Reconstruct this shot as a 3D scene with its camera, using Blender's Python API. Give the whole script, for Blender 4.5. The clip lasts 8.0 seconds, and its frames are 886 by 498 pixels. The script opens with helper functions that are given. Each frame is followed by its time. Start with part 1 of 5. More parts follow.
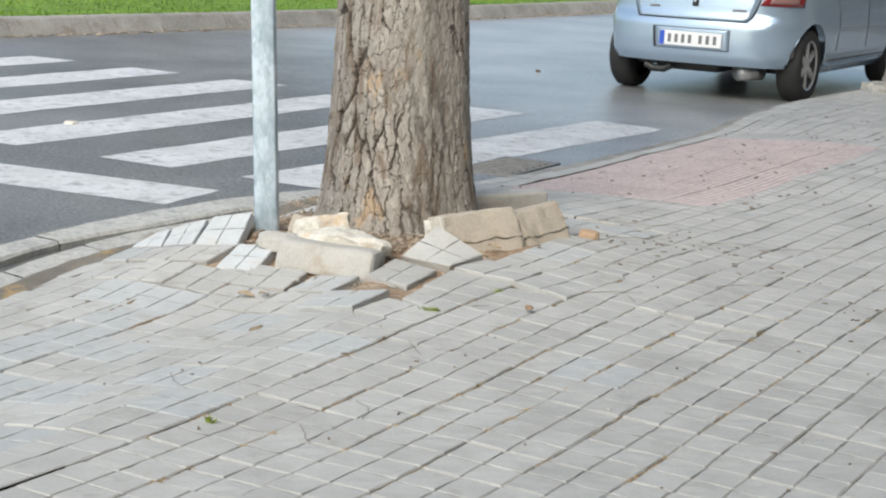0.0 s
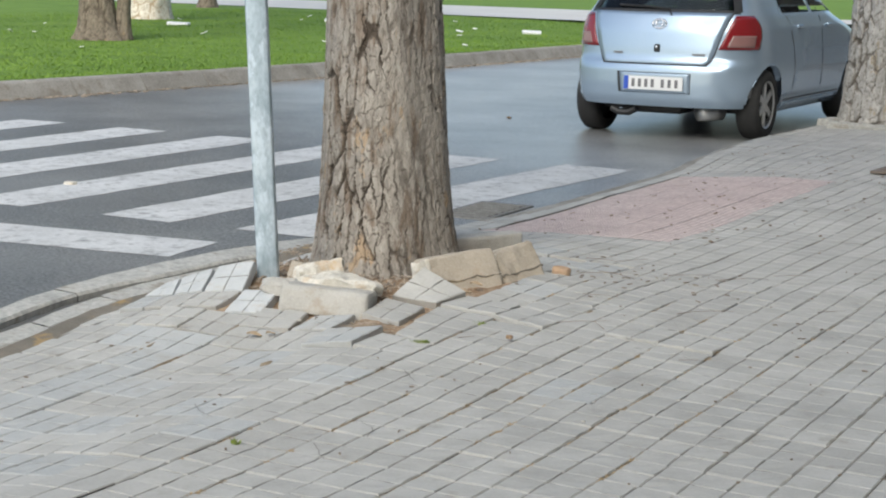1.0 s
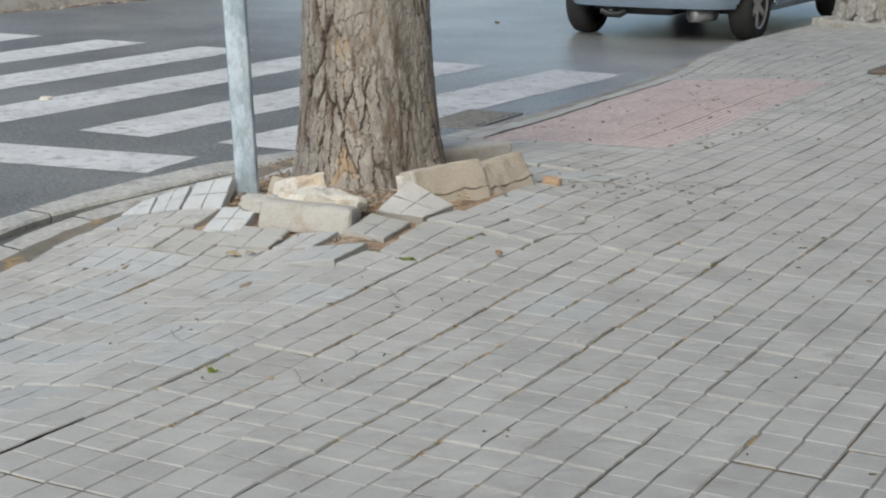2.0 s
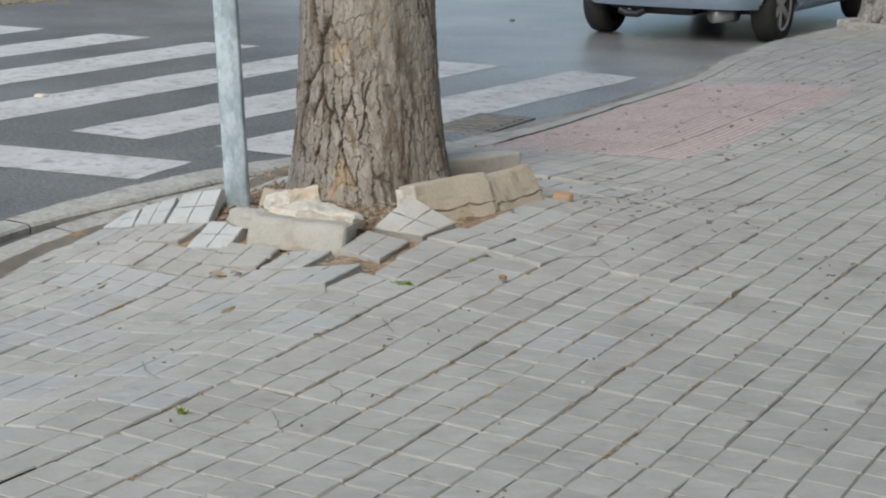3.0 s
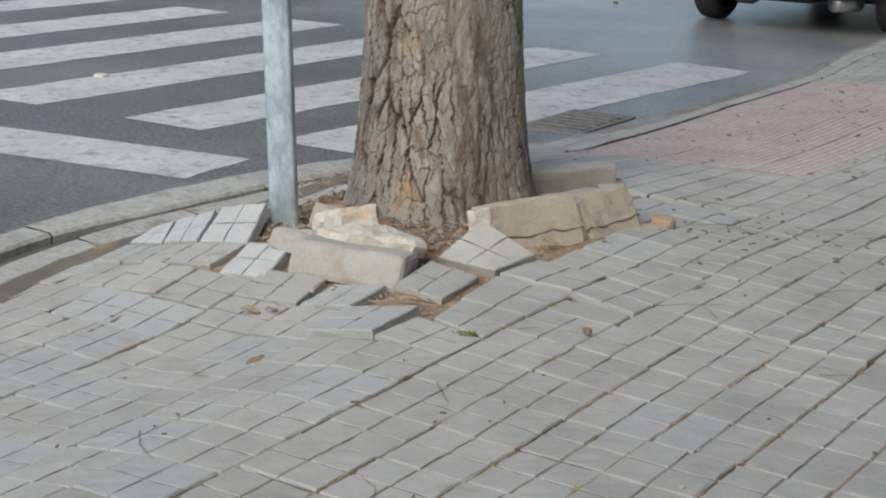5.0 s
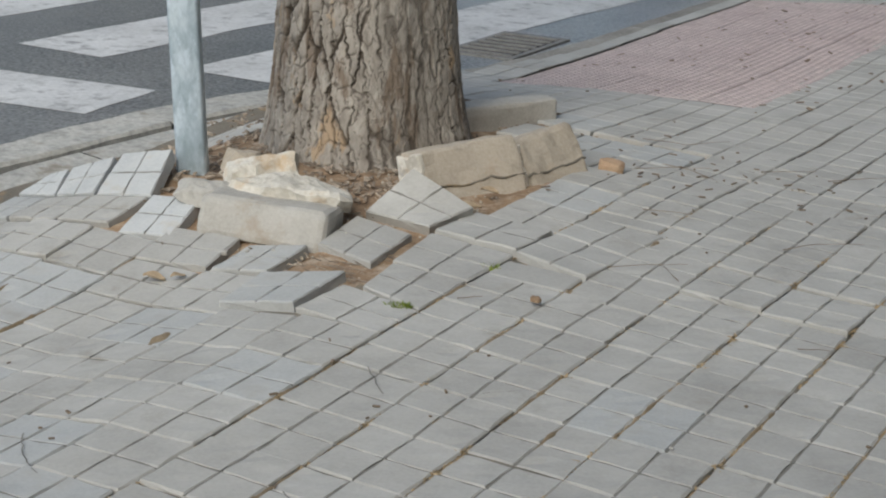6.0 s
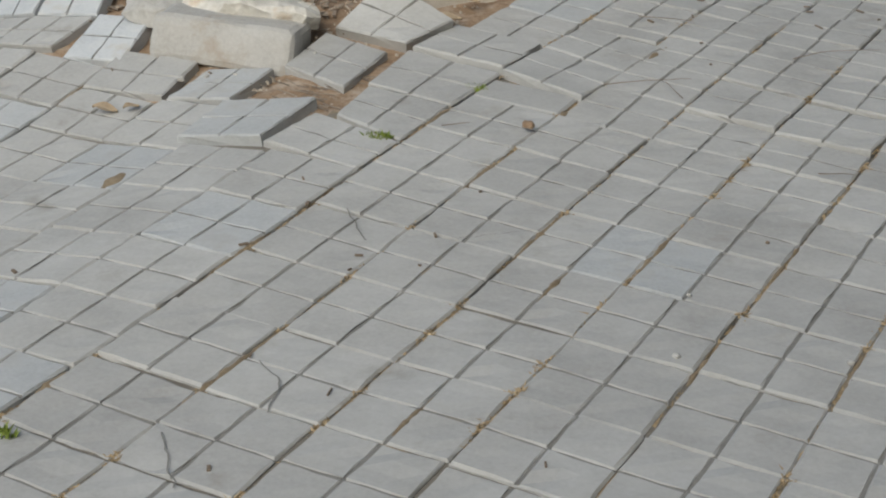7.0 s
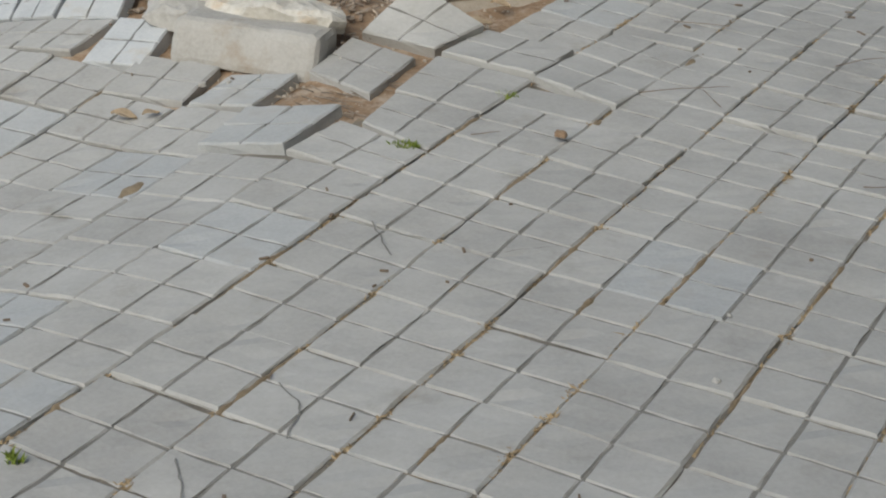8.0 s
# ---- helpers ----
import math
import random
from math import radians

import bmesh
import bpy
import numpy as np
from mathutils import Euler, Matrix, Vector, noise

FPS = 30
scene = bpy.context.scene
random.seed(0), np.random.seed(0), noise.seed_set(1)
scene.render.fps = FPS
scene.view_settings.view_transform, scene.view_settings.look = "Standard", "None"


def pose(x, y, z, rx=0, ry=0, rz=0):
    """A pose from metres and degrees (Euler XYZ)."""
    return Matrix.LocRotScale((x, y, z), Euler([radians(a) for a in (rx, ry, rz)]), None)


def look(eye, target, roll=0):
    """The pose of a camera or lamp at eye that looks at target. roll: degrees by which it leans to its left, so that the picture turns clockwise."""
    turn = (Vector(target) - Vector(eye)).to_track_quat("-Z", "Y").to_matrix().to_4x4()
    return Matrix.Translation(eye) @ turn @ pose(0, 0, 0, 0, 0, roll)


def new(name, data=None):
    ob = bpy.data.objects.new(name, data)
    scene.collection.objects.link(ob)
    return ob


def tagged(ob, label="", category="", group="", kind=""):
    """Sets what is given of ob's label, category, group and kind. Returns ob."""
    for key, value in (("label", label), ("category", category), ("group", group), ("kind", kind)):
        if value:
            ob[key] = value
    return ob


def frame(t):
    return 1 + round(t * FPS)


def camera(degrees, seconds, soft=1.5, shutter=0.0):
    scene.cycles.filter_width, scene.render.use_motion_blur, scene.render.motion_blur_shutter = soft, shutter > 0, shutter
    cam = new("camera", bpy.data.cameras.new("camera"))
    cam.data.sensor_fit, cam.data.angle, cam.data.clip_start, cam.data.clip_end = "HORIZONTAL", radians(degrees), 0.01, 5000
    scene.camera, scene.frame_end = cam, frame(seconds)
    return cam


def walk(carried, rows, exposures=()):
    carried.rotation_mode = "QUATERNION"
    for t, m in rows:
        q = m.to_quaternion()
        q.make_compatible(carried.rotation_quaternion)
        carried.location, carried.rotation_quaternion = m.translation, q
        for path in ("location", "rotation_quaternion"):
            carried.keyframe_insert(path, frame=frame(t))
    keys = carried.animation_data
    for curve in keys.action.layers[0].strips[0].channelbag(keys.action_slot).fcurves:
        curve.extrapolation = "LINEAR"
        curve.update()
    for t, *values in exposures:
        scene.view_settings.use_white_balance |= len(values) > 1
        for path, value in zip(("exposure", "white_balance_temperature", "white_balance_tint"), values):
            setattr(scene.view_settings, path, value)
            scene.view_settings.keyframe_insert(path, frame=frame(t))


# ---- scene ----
cam = camera(31.3, 8.0, soft=2.05)
PATH = [
    (0, (2.06, -3.201, 1.149), (1.074, -1.507, 0.749), 2.7),
    (0.1, (2.254, -3.531, 1.188), (1.27, -1.832, 0.806), 2.8),
    (0.2, (2.438, -3.737, 1.232), (1.438, -2.046, 0.857), 2.4),
    (0.3, (2.442, -3.747, 1.241), (1.450, -2.051, 0.867), 2.2),
    (0.5, (2.412, -3.742, 1.243), (1.428, -2.043, 0.870), 1.9),
    (1, (2.307, -3.693, 1.239), (1.34, -1.976, 0.895), 0.9),
    (1.5, (2.246, -3.634, 1.216), (1.316, -1.912, 0.803), 0.8),
    (2, (2.215, -3.49, 1.218), (1.269, -1.788, 0.759), -0.1),
    (3.3, (2.023, -3.052, 1.223), (1.058, -1.364, 0.756), 0.6),
    (3.5, (1.991, -3.007, 1.221), (1.03, -1.309, 0.781), 0.1),
    (4, (1.898, -2.836, 1.22), (0.897, -1.165, 0.763), 0.3),
    (4.5, (1.841, -2.6, 1.201), (0.793, -0.955, 0.758), 1.6),
    (5, (1.717, -2.405, 1.207), (0.655, -0.786, 0.704), 1.6),
    (5.2, (1.647, -2.316, 1.208), (0.648, -0.669, 0.667), 1.1),
    (6.3, (1.381, -1.931, 1.182), (0.429, -0.307, 0.509), 1.6),
    (6.5, (1.347, -1.872, 1.164), (0.396, -0.283, 0.409), 1.2),
    (7, (1.236, -1.762, 1.157), (0.374, -0.172, 0.302), 1.0),
    (7.5, (1.183, -1.697, 1.136), (0.306, -0.117, 0.278), 0.8),
    (8, (1.181, -1.668, 1.131), (0.289, -0.094, 0.277), 0.9),
]
walk(cam, [(t, look(e, g, r)) for t, e, g, r in PATH],
     [(0, 0.90, 6470, 4), (0.5, 0.76, 6470, 4), (1, 0.65, 6470, 4), (2, 0.50, 6470, 4), (3.5, 0.35, 6470, 4), (4.5, 0.31, 6470, 4), (6.5, 0.29, 6470, 4), (8, 0.26, 6470, 4)])

# ---- light ----
world = bpy.data.worlds.new("world")
scene.world = world
world.use_nodes = True
wn = world.node_tree
sky = wn.nodes.new("ShaderNodeTexSky")
sky.sky_type, sky.sun_disc = "NISHITA", False
SUN_EL, SUN_AZ = radians(42), radians(170)   # azimuth clockwise from +y
sky.sun_elevation, sky.sun_rotation = SUN_EL, SUN_AZ
sky.dust_density, sky.ozone_density, sky.air_density = 3.2, 1.0, 1.0
wn.links.new(sky.outputs[0], wn.nodes["Background"].inputs[0])
wn.nodes["Background"].inputs[1].default_value = 0.13
sun_data = bpy.data.lights.new("sun", "SUN")
sun_data.energy, sun_data.angle, sun_data.color = 1.5, radians(45), (1.0, 0.98, 0.96)
sun = new("sun", sun_data)
sun_dir = Vector((math.sin(SUN_AZ) * math.cos(SUN_EL), math.cos(SUN_AZ) * math.cos(SUN_EL), math.sin(SUN_EL)))
sun.matrix_world = look(sun_dir * 30, (0, 0, 0))


# ---- materials ----
def material(name, stops, scale=6.0, fine=90.0, rough=0.85, bump=0.3, metal=0.0, rand=0.0, island=False, fine_mix=0.5,
             spots=None, spot_scale=3.0, spot_at=(0.58, 0.68), stretch=(1, 1, 1), depth=0.004, coords="Object", contrast=1.0):
    """Colour ramp over coarse noise, mixed with fine grain; optional stains of another colour; optional change from piece to piece."""
    m = bpy.data.materials.new(name)
    m.use_nodes = True
    nt = m.node_tree
    N, L = nt.nodes, nt.links
    b = N["Principled BSDF"]
    tc = N.new("ShaderNodeTexCoord")
    mp = N.new("ShaderNodeMapping")
    mp.inputs["Scale"].default_value = stretch
    if coords == "World":
        g = N.new("ShaderNodeNewGeometry")
        L.new(g.outputs["Position"], mp.inputs[0])
    else:
        L.new(tc.outputs[coords], mp.inputs[0])

    def noise_tex(s, d=5.0, r=0.6):
        n = N.new("ShaderNodeTexNoise")
        n.inputs["Scale"].default_value, n.inputs["Detail"].default_value, n.inputs["Roughness"].default_value = s, d, r
        L.new(mp.outputs[0], n.inputs[0])
        return n.outputs[0]

    def mix(a, c, f, mode="MIX"):
        x = N.new("ShaderNodeMix")
        x.data_type, x.blend_type = "RGBA", mode
        for sock, v in ((x.inputs[0], f), (x.inputs[6], a), (x.inputs[7], c)):
            if hasattr(v, "links"):
                L.new(v, sock)
            else:
                sock.default_value = v
        return x.outputs[2]

    big, small = noise_tex(scale), noise_tex(fine, 4.0, 0.7)
    add = N.new("ShaderNodeMix")
    add.inputs[0].default_value = fine_mix
    L.new(big, add.inputs[2])
    L.new(small, add.inputs[3])
    ramp = N.new("ShaderNodeValToRGB")
    L.new(add.outputs[0], ramp.inputs[0])
    el = ramp.color_ramp.elements
    n = len(stops)
    for i, c in enumerate(stops):
        p = 0.5 + 0.36 / contrast * (i / max(1, n - 1) - 0.5)
        e = el[i] if i < 2 else el.new(p)
        e.position, e.color = p, (*c, 1)
    col = ramp.outputs[0]
    if spots:
        sn = noise_tex(spot_scale, 6.0, 0.65)
        mr = N.new("ShaderNodeMapRange")
        mr.inputs[1].default_value, mr.inputs[2].default_value = spot_at
        L.new(sn, mr.inputs[0])
        col = mix(col, (*spots, 1), mr.outputs[0])
    if rand:
        if island:
            src = N.new("ShaderNodeNewGeometry").outputs["Random Per Island"]
        else:
            src = N.new("ShaderNodeObjectInfo").outputs["Random"]
        mr = N.new("ShaderNodeMapRange")
        mr.inputs[3].default_value, mr.inputs[4].default_value = 1 - rand, 1 + rand
        L.new(src, mr.inputs[0])
        hv = N.new("ShaderNodeHueSaturation")
        L.new(mr.outputs[0], hv.inputs["Value"])
        L.new(col, hv.inputs["Color"])
        col = hv.outputs[0]
    L.new(col, b.inputs["Base Color"])
    b.inputs["Roughness"].default_value, b.inputs["Metallic"].default_value = rough, metal
    if bump:
        bp = N.new("ShaderNodeBump")
        bp.inputs["Strength"].default_value, bp.inputs["Distance"].default_value = bump, depth
        L.new(add.outputs[0], bp.inputs["Height"])
        L.new(bp.outputs[0], b.inputs["Normal"])
    return m


def plain(name, color, rough=0.5, metal=0.0, coat=0.0):
    m = bpy.data.materials.new(name)
    m.use_nodes = True
    b = m.node_tree.nodes["Principled BSDF"]
    b.inputs["Base Color"].default_value = (*color, 1)
    b.inputs["Roughness"].default_value, b.inputs["Metallic"].default_value = rough, metal
    b.inputs["Coat Weight"].default_value = coat
    return m


TILE_STOPS = [(0.335, 0.327, 0.309), (0.410, 0.403, 0.383), (0.468, 0.463, 0.444)]
M_TILE = material("paving_concrete", TILE_STOPS, 5, 110, 0.9, 0.35, fine_mix=0.38, rand=0.06, spots=(0.29, 0.27, 0.235), spot_scale=7, spot_at=(0.60, 0.78), coords="World", depth=0.0025)
M_TILE_FAR = material("paving_concrete_joined", TILE_STOPS, 5, 110, 0.9, 0.35, fine_mix=0.38, rand=0.06, island=True, spots=(0.29, 0.27, 0.235), spot_scale=7, spot_at=(0.60, 0.78), coords="World", depth=0.0025)
M_TILE_PALE = material("paving_concrete_limewashed", [(0.40, 0.415, 0.425), (0.49, 0.505, 0.51), (0.55, 0.555, 0.55)], 9, 140, 0.9, 0.35, rand=0.06, spots=(0.42, 0.38, 0.31), spot_scale=9, spot_at=(0.60, 0.80), coords="World", depth=0.0025)
M_RED = material("red_tactile_concrete", [(0.39, 0.32, 0.315), (0.45, 0.38, 0.37), (0.49, 0.425, 0.415)], 3, 120, 0.9, 0.3, rand=0.10, island=True, spots=(0.36, 0.30, 0.28), spot_scale=5, spot_at=(0.58, 0.75), coords="World")
# groove floors: dirt, plus painted shade where the shallow grooves stay too bright
M_GROOVE = material("groove_dirt_and_shade", [(0.15, 0.145, 0.132), (0.205, 0.198, 0.182), (0.26, 0.25, 0.23)], 6, 90, 1.0, 0.4, spots=(0.22, 0.19, 0.14), spot_scale=4, spot_at=(0.62, 0.74), coords="World")
M_JOINT = material("joint_dirt", [(0.12, 0.108, 0.09), (0.18, 0.162, 0.135), (0.25, 0.22, 0.18)], 8, 160, 1.0, 0.6, spots=(0.33, 0.235, 0.12), spot_scale=4.5, spot_at=(0.55, 0.63), coords="World")
M_SOIL = material("pit_soil", [(0.17, 0.112, 0.070), (0.28, 0.19, 0.118), (0.38, 0.28, 0.19)], 14, 60, 1.0, 0.8, spots=(0.42, 0.34, 0.26), spot_scale=16, spot_at=(0.52, 0.66), coords="World", depth=0.01)
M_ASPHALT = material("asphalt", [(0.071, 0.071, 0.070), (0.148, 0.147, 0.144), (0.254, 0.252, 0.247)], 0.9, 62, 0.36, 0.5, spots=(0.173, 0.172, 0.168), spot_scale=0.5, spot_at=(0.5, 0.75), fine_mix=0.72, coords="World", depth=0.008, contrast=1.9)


def polish_and_glare(m, near, far, paler):
    """The lane beyond the crossing is polished along the road: roughness falls, and sky glare is painted into its
    colour.
    """
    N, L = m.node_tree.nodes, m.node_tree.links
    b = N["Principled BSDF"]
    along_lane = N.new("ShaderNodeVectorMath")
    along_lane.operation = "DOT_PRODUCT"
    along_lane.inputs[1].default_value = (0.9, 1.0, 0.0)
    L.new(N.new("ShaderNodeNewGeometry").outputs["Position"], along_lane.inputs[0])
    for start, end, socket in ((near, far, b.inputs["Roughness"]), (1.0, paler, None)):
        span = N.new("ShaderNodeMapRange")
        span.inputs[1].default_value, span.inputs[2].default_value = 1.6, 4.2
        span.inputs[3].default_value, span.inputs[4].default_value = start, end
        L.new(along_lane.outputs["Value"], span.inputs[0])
        # a paler base colour stands in for the sky's glare on the far lane
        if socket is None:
            glare_tone = N.new("ShaderNodeHueSaturation")
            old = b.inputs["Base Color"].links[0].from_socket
            L.new(old, glare_tone.inputs["Color"])
            L.new(span.outputs[0], glare_tone.inputs["Value"])
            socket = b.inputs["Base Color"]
            span = glare_tone
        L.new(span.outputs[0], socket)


polish_and_glare(M_ASPHALT, 0.50, 0.28, 1.65)
M_PAINT = material("road_paint", [(0.43, 0.43, 0.428), (0.53, 0.533, 0.535), (0.62, 0.62, 0.62)], 3, 40, 0.7, 0.4, spots=(0.22, 0.22, 0.225), spot_scale=13, spot_at=(0.53, 0.72), coords="World", contrast=1.4)
M_KERB = material("kerb_concrete", [(0.30, 0.295, 0.28), (0.43, 0.425, 0.40), (0.55, 0.54, 0.51)], 9, 40, 0.95, 1.0, rand=0.06, spots=(0.27, 0.245, 0.205), spot_scale=9, spot_at=(0.53, 0.70), coords="World", depth=0.012, contrast=1.5)
M_KERB_OLD = material("stained_kerb_concrete", [(0.16, 0.148, 0.13), (0.27, 0.255, 0.228), (0.37, 0.355, 0.325)], 3, 50, 0.95, 0.5, rand=0.12, spots=(0.17, 0.14, 0.11), spot_scale=5, spot_at=(0.56, 0.74), coords="World", depth=0.006)
M_TILE_STAIN_LIT = material("paving_concrete_splashed_and_lit", [(0.345, 0.35, 0.346), (0.41, 0.418, 0.415), (0.46, 0.468, 0.464)], 9, 140, 0.9, 0.35, rand=0.06, spots=(0.37, 0.36, 0.34), spot_scale=9, spot_at=(0.54, 0.74), coords="World", depth=0.0025)
M_GUTTER = material("gutter_asphalt", [(0.07, 0.07, 0.07), (0.11, 0.11, 0.108), (0.16, 0.155, 0.15)], 12, 160, 0.95, 0.7, coords="World", depth=0.01)
M_BLOCK = material("border_block_concrete", [(0.34, 0.325, 0.295), (0.43, 0.415, 0.385), (0.50, 0.485, 0.455)], 8, 110, 0.95, 0.5, rand=0.05, spots=(0.33, 0.27, 0.20), spot_scale=7, spot_at=(0.56, 0.76), coords="World", depth=0.005)
M_BLOCK_CREAM = material("border_block_cream", [(0.33, 0.285, 0.23), (0.42, 0.37, 0.305), (0.49, 0.445, 0.38)], 7, 110, 0.95, 0.5, rand=0.05, spots=(0.40, 0.29, 0.19), spot_scale=7, spot_at=(0.56, 0.76), coords="World", depth=0.006)
M_LIME = material("limestone", [(0.46, 0.425, 0.36), (0.60, 0.57, 0.51), (0.70, 0.68, 0.63)], 9, 90, 0.95, 0.7, spots=(0.50, 0.36, 0.22), spot_scale=10, spot_at=(0.56, 0.72), coords="World", depth=0.01)
M_BRICK = material("broken_brick", [(0.32, 0.21, 0.13), (0.42, 0.29, 0.19), (0.48, 0.36, 0.25)], 20, 160, 0.95, 0.6)
M_GALV = material("galvanised_steel", [(0.34, 0.42, 0.48), (0.44, 0.53, 0.60), (0.56, 0.645, 0.71)], 22, 60, 0.50, 0.05, metal=0.55, fine_mix=0.35, stretch=(1, 1, 0.45), spots=(0.60, 0.69, 0.77), spot_scale=20, spot_at=(0.52, 0.60), contrast=1.7)
M_GRASS = material("lawn", [(0.065, 0.125, 0.014), (0.115, 0.205, 0.02), (0.175, 0.275, 0.035)], 1.2, 60, 0.9, 0.6, coords="World", depth=0.03)
M_BLADE = material("grass_blades", [(0.075, 0.145, 0.015), (0.135, 0.235, 0.025), (0.21, 0.32, 0.042)], 0.35, 30, 0.7, 0, rand=0.22, fine_mix=0.25, island=True, coords="World")
M_PATH = material("park_path", [(0.44, 0.43, 0.41), (0.52, 0.51, 0.49), (0.58, 0.57, 0.55)], 0.7, 40, 0.95, 0.3, coords="World")
M_WOOD_CHIP = material("bark_chips", [(0.17, 0.13, 0.10), (0.28, 0.23, 0.18), (0.42, 0.37, 0.31)], 20, 90, 0.95, 0.3, rand=0.4, island=True, coords="World")
M_TWIG = material("dry_twigs", [(0.15, 0.11, 0.08), (0.22, 0.17, 0.12)], 20, 90, 0.95, 0.2, coords="World")
M_LEAF = material("dry_leaf", [(0.28, 0.21, 0.13), (0.39, 0.30, 0.20), (0.46, 0.38, 0.28)], 20, 90, 0.9, 0.3, coords="World")
M_MOSS = material("moss_green", [(0.10, 0.15, 0.02), (0.19, 0.25, 0.04), (0.30, 0.34, 0.07)], 30, 120, 0.95, 0.5, coords="World")
M_WHITE = material("litter_white", [(0.70, 0.70, 0.70), (0.82, 0.82, 0.82)], 20, 90, 0.8, 0.1, coords="World")


# ---- mesh helpers ----
def finish(name, bm, mat_list, smooth=False):
    me = bpy.data.meshes.new(name)
    bm.to_mesh(me)
    bm.free()
    for m in (mat_list if isinstance(mat_list, (list, tuple)) else [mat_list]):
        me.materials.append(m)
    if smooth:
        me.polygons.foreach_set("use_smooth", [True] * len(me.polygons))
    return me


def part(name, bm, mat_list, parent=None, label="", smooth=False, m=None):
    ob = new(name, finish(name, bm, mat_list, smooth))
    if parent is not None:
        ob.parent = parent
    if m is not None:
        ob.matrix_basis = m
    if label:
        ob["label"] = label
    return ob


def thing(name, label, category, m=None, group="", kind=""):
    ob = new(name)
    ob.empty_display_size = 0.1
    if m is not None:
        ob.matrix_basis = m
    return tagged(ob, label, category, group, kind)


def box(bm, size, at=(0, 0, 0), rot=(0, 0, 0), bevel=0.0, seg=2):
    made = bmesh.ops.create_cube(bm, size=1.0)["verts"]
    bmesh.ops.scale(bm, vec=size, verts=made)
    if bevel:
        edges = list({e for v in made for e in v.link_edges})
        got = bmesh.ops.bevel(bm, geom=edges, offset=bevel, segments=seg, profile=0.5, affect="EDGES")
        made = list({v for f in got["faces"] for v in f.verts} | {v for v in made if v.is_valid})
    bmesh.ops.transform(bm, matrix=pose(*at, *rot), verts=made)
    return made


def from_grid(bm, pts, close_u=False, close_v=False, flip=False):
    """Faces over a grid of points, rows by columns."""
    vs = [[bm.verts.new(p) for p in row] for row in pts]
    R, C = len(vs), len(vs[0])
    for i in range(R if close_v else R - 1):
        for j in range(C if close_u else C - 1):
            q = [vs[i][j], vs[i][(j + 1) % C], vs[(i + 1) % R][(j + 1) % C], vs[(i + 1) % R][j]]
            bm.faces.new(q[::-1] if flip else q)
    return vs


def roughen(bm, amount, scale, seed=0.0, verts=None):
    for v in (verts or bm.verts):
        d = noise.noise_vector(v.co * scale + Vector((seed, seed * 1.7, seed * 0.3)))
        v.co += d * amount


def tube(bm, pts, radius, sides=6, taper=1.0):
    rings = []
    n = len(pts)
    for i, p in enumerate(pts):
        p = Vector(p)
        d = (Vector(pts[min(i + 1, n - 1)]) - Vector(pts[max(i - 1, 0)])).normalized()
        a = d.orthogonal().normalized()
        b = d.cross(a)
        r = radius * (1 + (taper - 1) * i / max(1, n - 1))
        rings.append([p + r * (math.cos(t) * a + math.sin(t) * b) for t in [2 * math.pi * k / sides for k in range(sides)]])
    vs = from_grid(bm, rings, close_u=True)
    bm.faces.new(vs[0][::-1])
    bm.faces.new(vs[-1])


def smooth01(a, b, x):
    t = min(1.0, max(0.0, (x - a) / (b - a)))
    return t * t * (3 - 2 * t)


def along(table, y):
    """Straight lines through a short table of (y, value)."""
    if y <= table[0][0]:
        return table[0][1]
    for (a, u), (b, w) in zip(table, table[1:]):
        if y <= b:
            t = (y - a) / (b - a)
            return u + (w - u) * t
    return table[-1][1]


# ---- lie of the land ----
ROAD_Z = -0.10
KERB_LINE = [(-40, -1.6), (0.2, -1.95), (0.6, -2.06), (1.0, -2.17), (1.6, -2.20), (2.2, -2.15), (2.8, -2.0), (3.4, -1.78), (4.0, -1.65), (5.0, -1.65), (6.4, -1.66), (7.5, -1.73), (8.6, -1.78), (10.5, -1.68), (40, -1.68)]
TREE = Vector((-1.12, 1.90))


def kerb_x(y):
    return sum(along(KERB_LINE, y + d) for d in (-0.3, -0.15, 0, 0.15, 0.3)) / 5


def ground_z(x, y):
    """Height of the pavement: lifted round the tree by its roots, falling away to the kerb, lowered at the crossing."""
    d2 = (x + 1.0) ** 2 + (y - 1.5) ** 2
    z = (0.088 * math.exp(-d2 / 1.4) + 0.02 * math.exp(-d2 / 0.22)) * smooth01(-1.95, -1.25, x)
    fall = 0.080 * smooth01(-0.25, -0.95, x) * (1 - smooth01(0.38, 1.2, y) * smooth01(-1.75, -1.25, x)) * (1 - smooth01(1.6, 2.6, y))
    z += 0.012 * noise.noise((x * 0.9, y * 0.9, 3.1)) + 0.006 * noise.noise((x * 2.6, y * 2.6, 7.7))
    ramp = smooth01(2.7, 3.5, y) * (1 - smooth01(6.2, 7.0, y)) * (1 - smooth01(-1.5, -0.6, x))
    return z - fall - 0.055 * ramp


def ground_pose(x, y, turn=0.0, lift=0.0):
    e = 0.06
    gx = (ground_z(x + e, y) - ground_z(x - e, y)) / (2 * e)
    gy = (ground_z(x, y + e) - ground_z(x, y - e)) / (2 * e)
    up = Vector((-gx, -gy, 1)).normalized()
    right = Vector((1, 0, gx)).normalized()
    fwd = up.cross(right)
    m = Matrix((right, fwd, up)).transposed().to_4x4()
    return Matrix.Translation((x, y, ground_z(x, y) + lift)) @ m @ pose(0, 0, 0, 0, 0, turn)


# ---- ground, road, kerbs ----
bm = bmesh.new()
bmesh.ops.create_grid(bm, x_segments=8, y_segments=8, size=400, matrix=Matrix.Translation((0, 0, ROAD_Z)))
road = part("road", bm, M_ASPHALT)
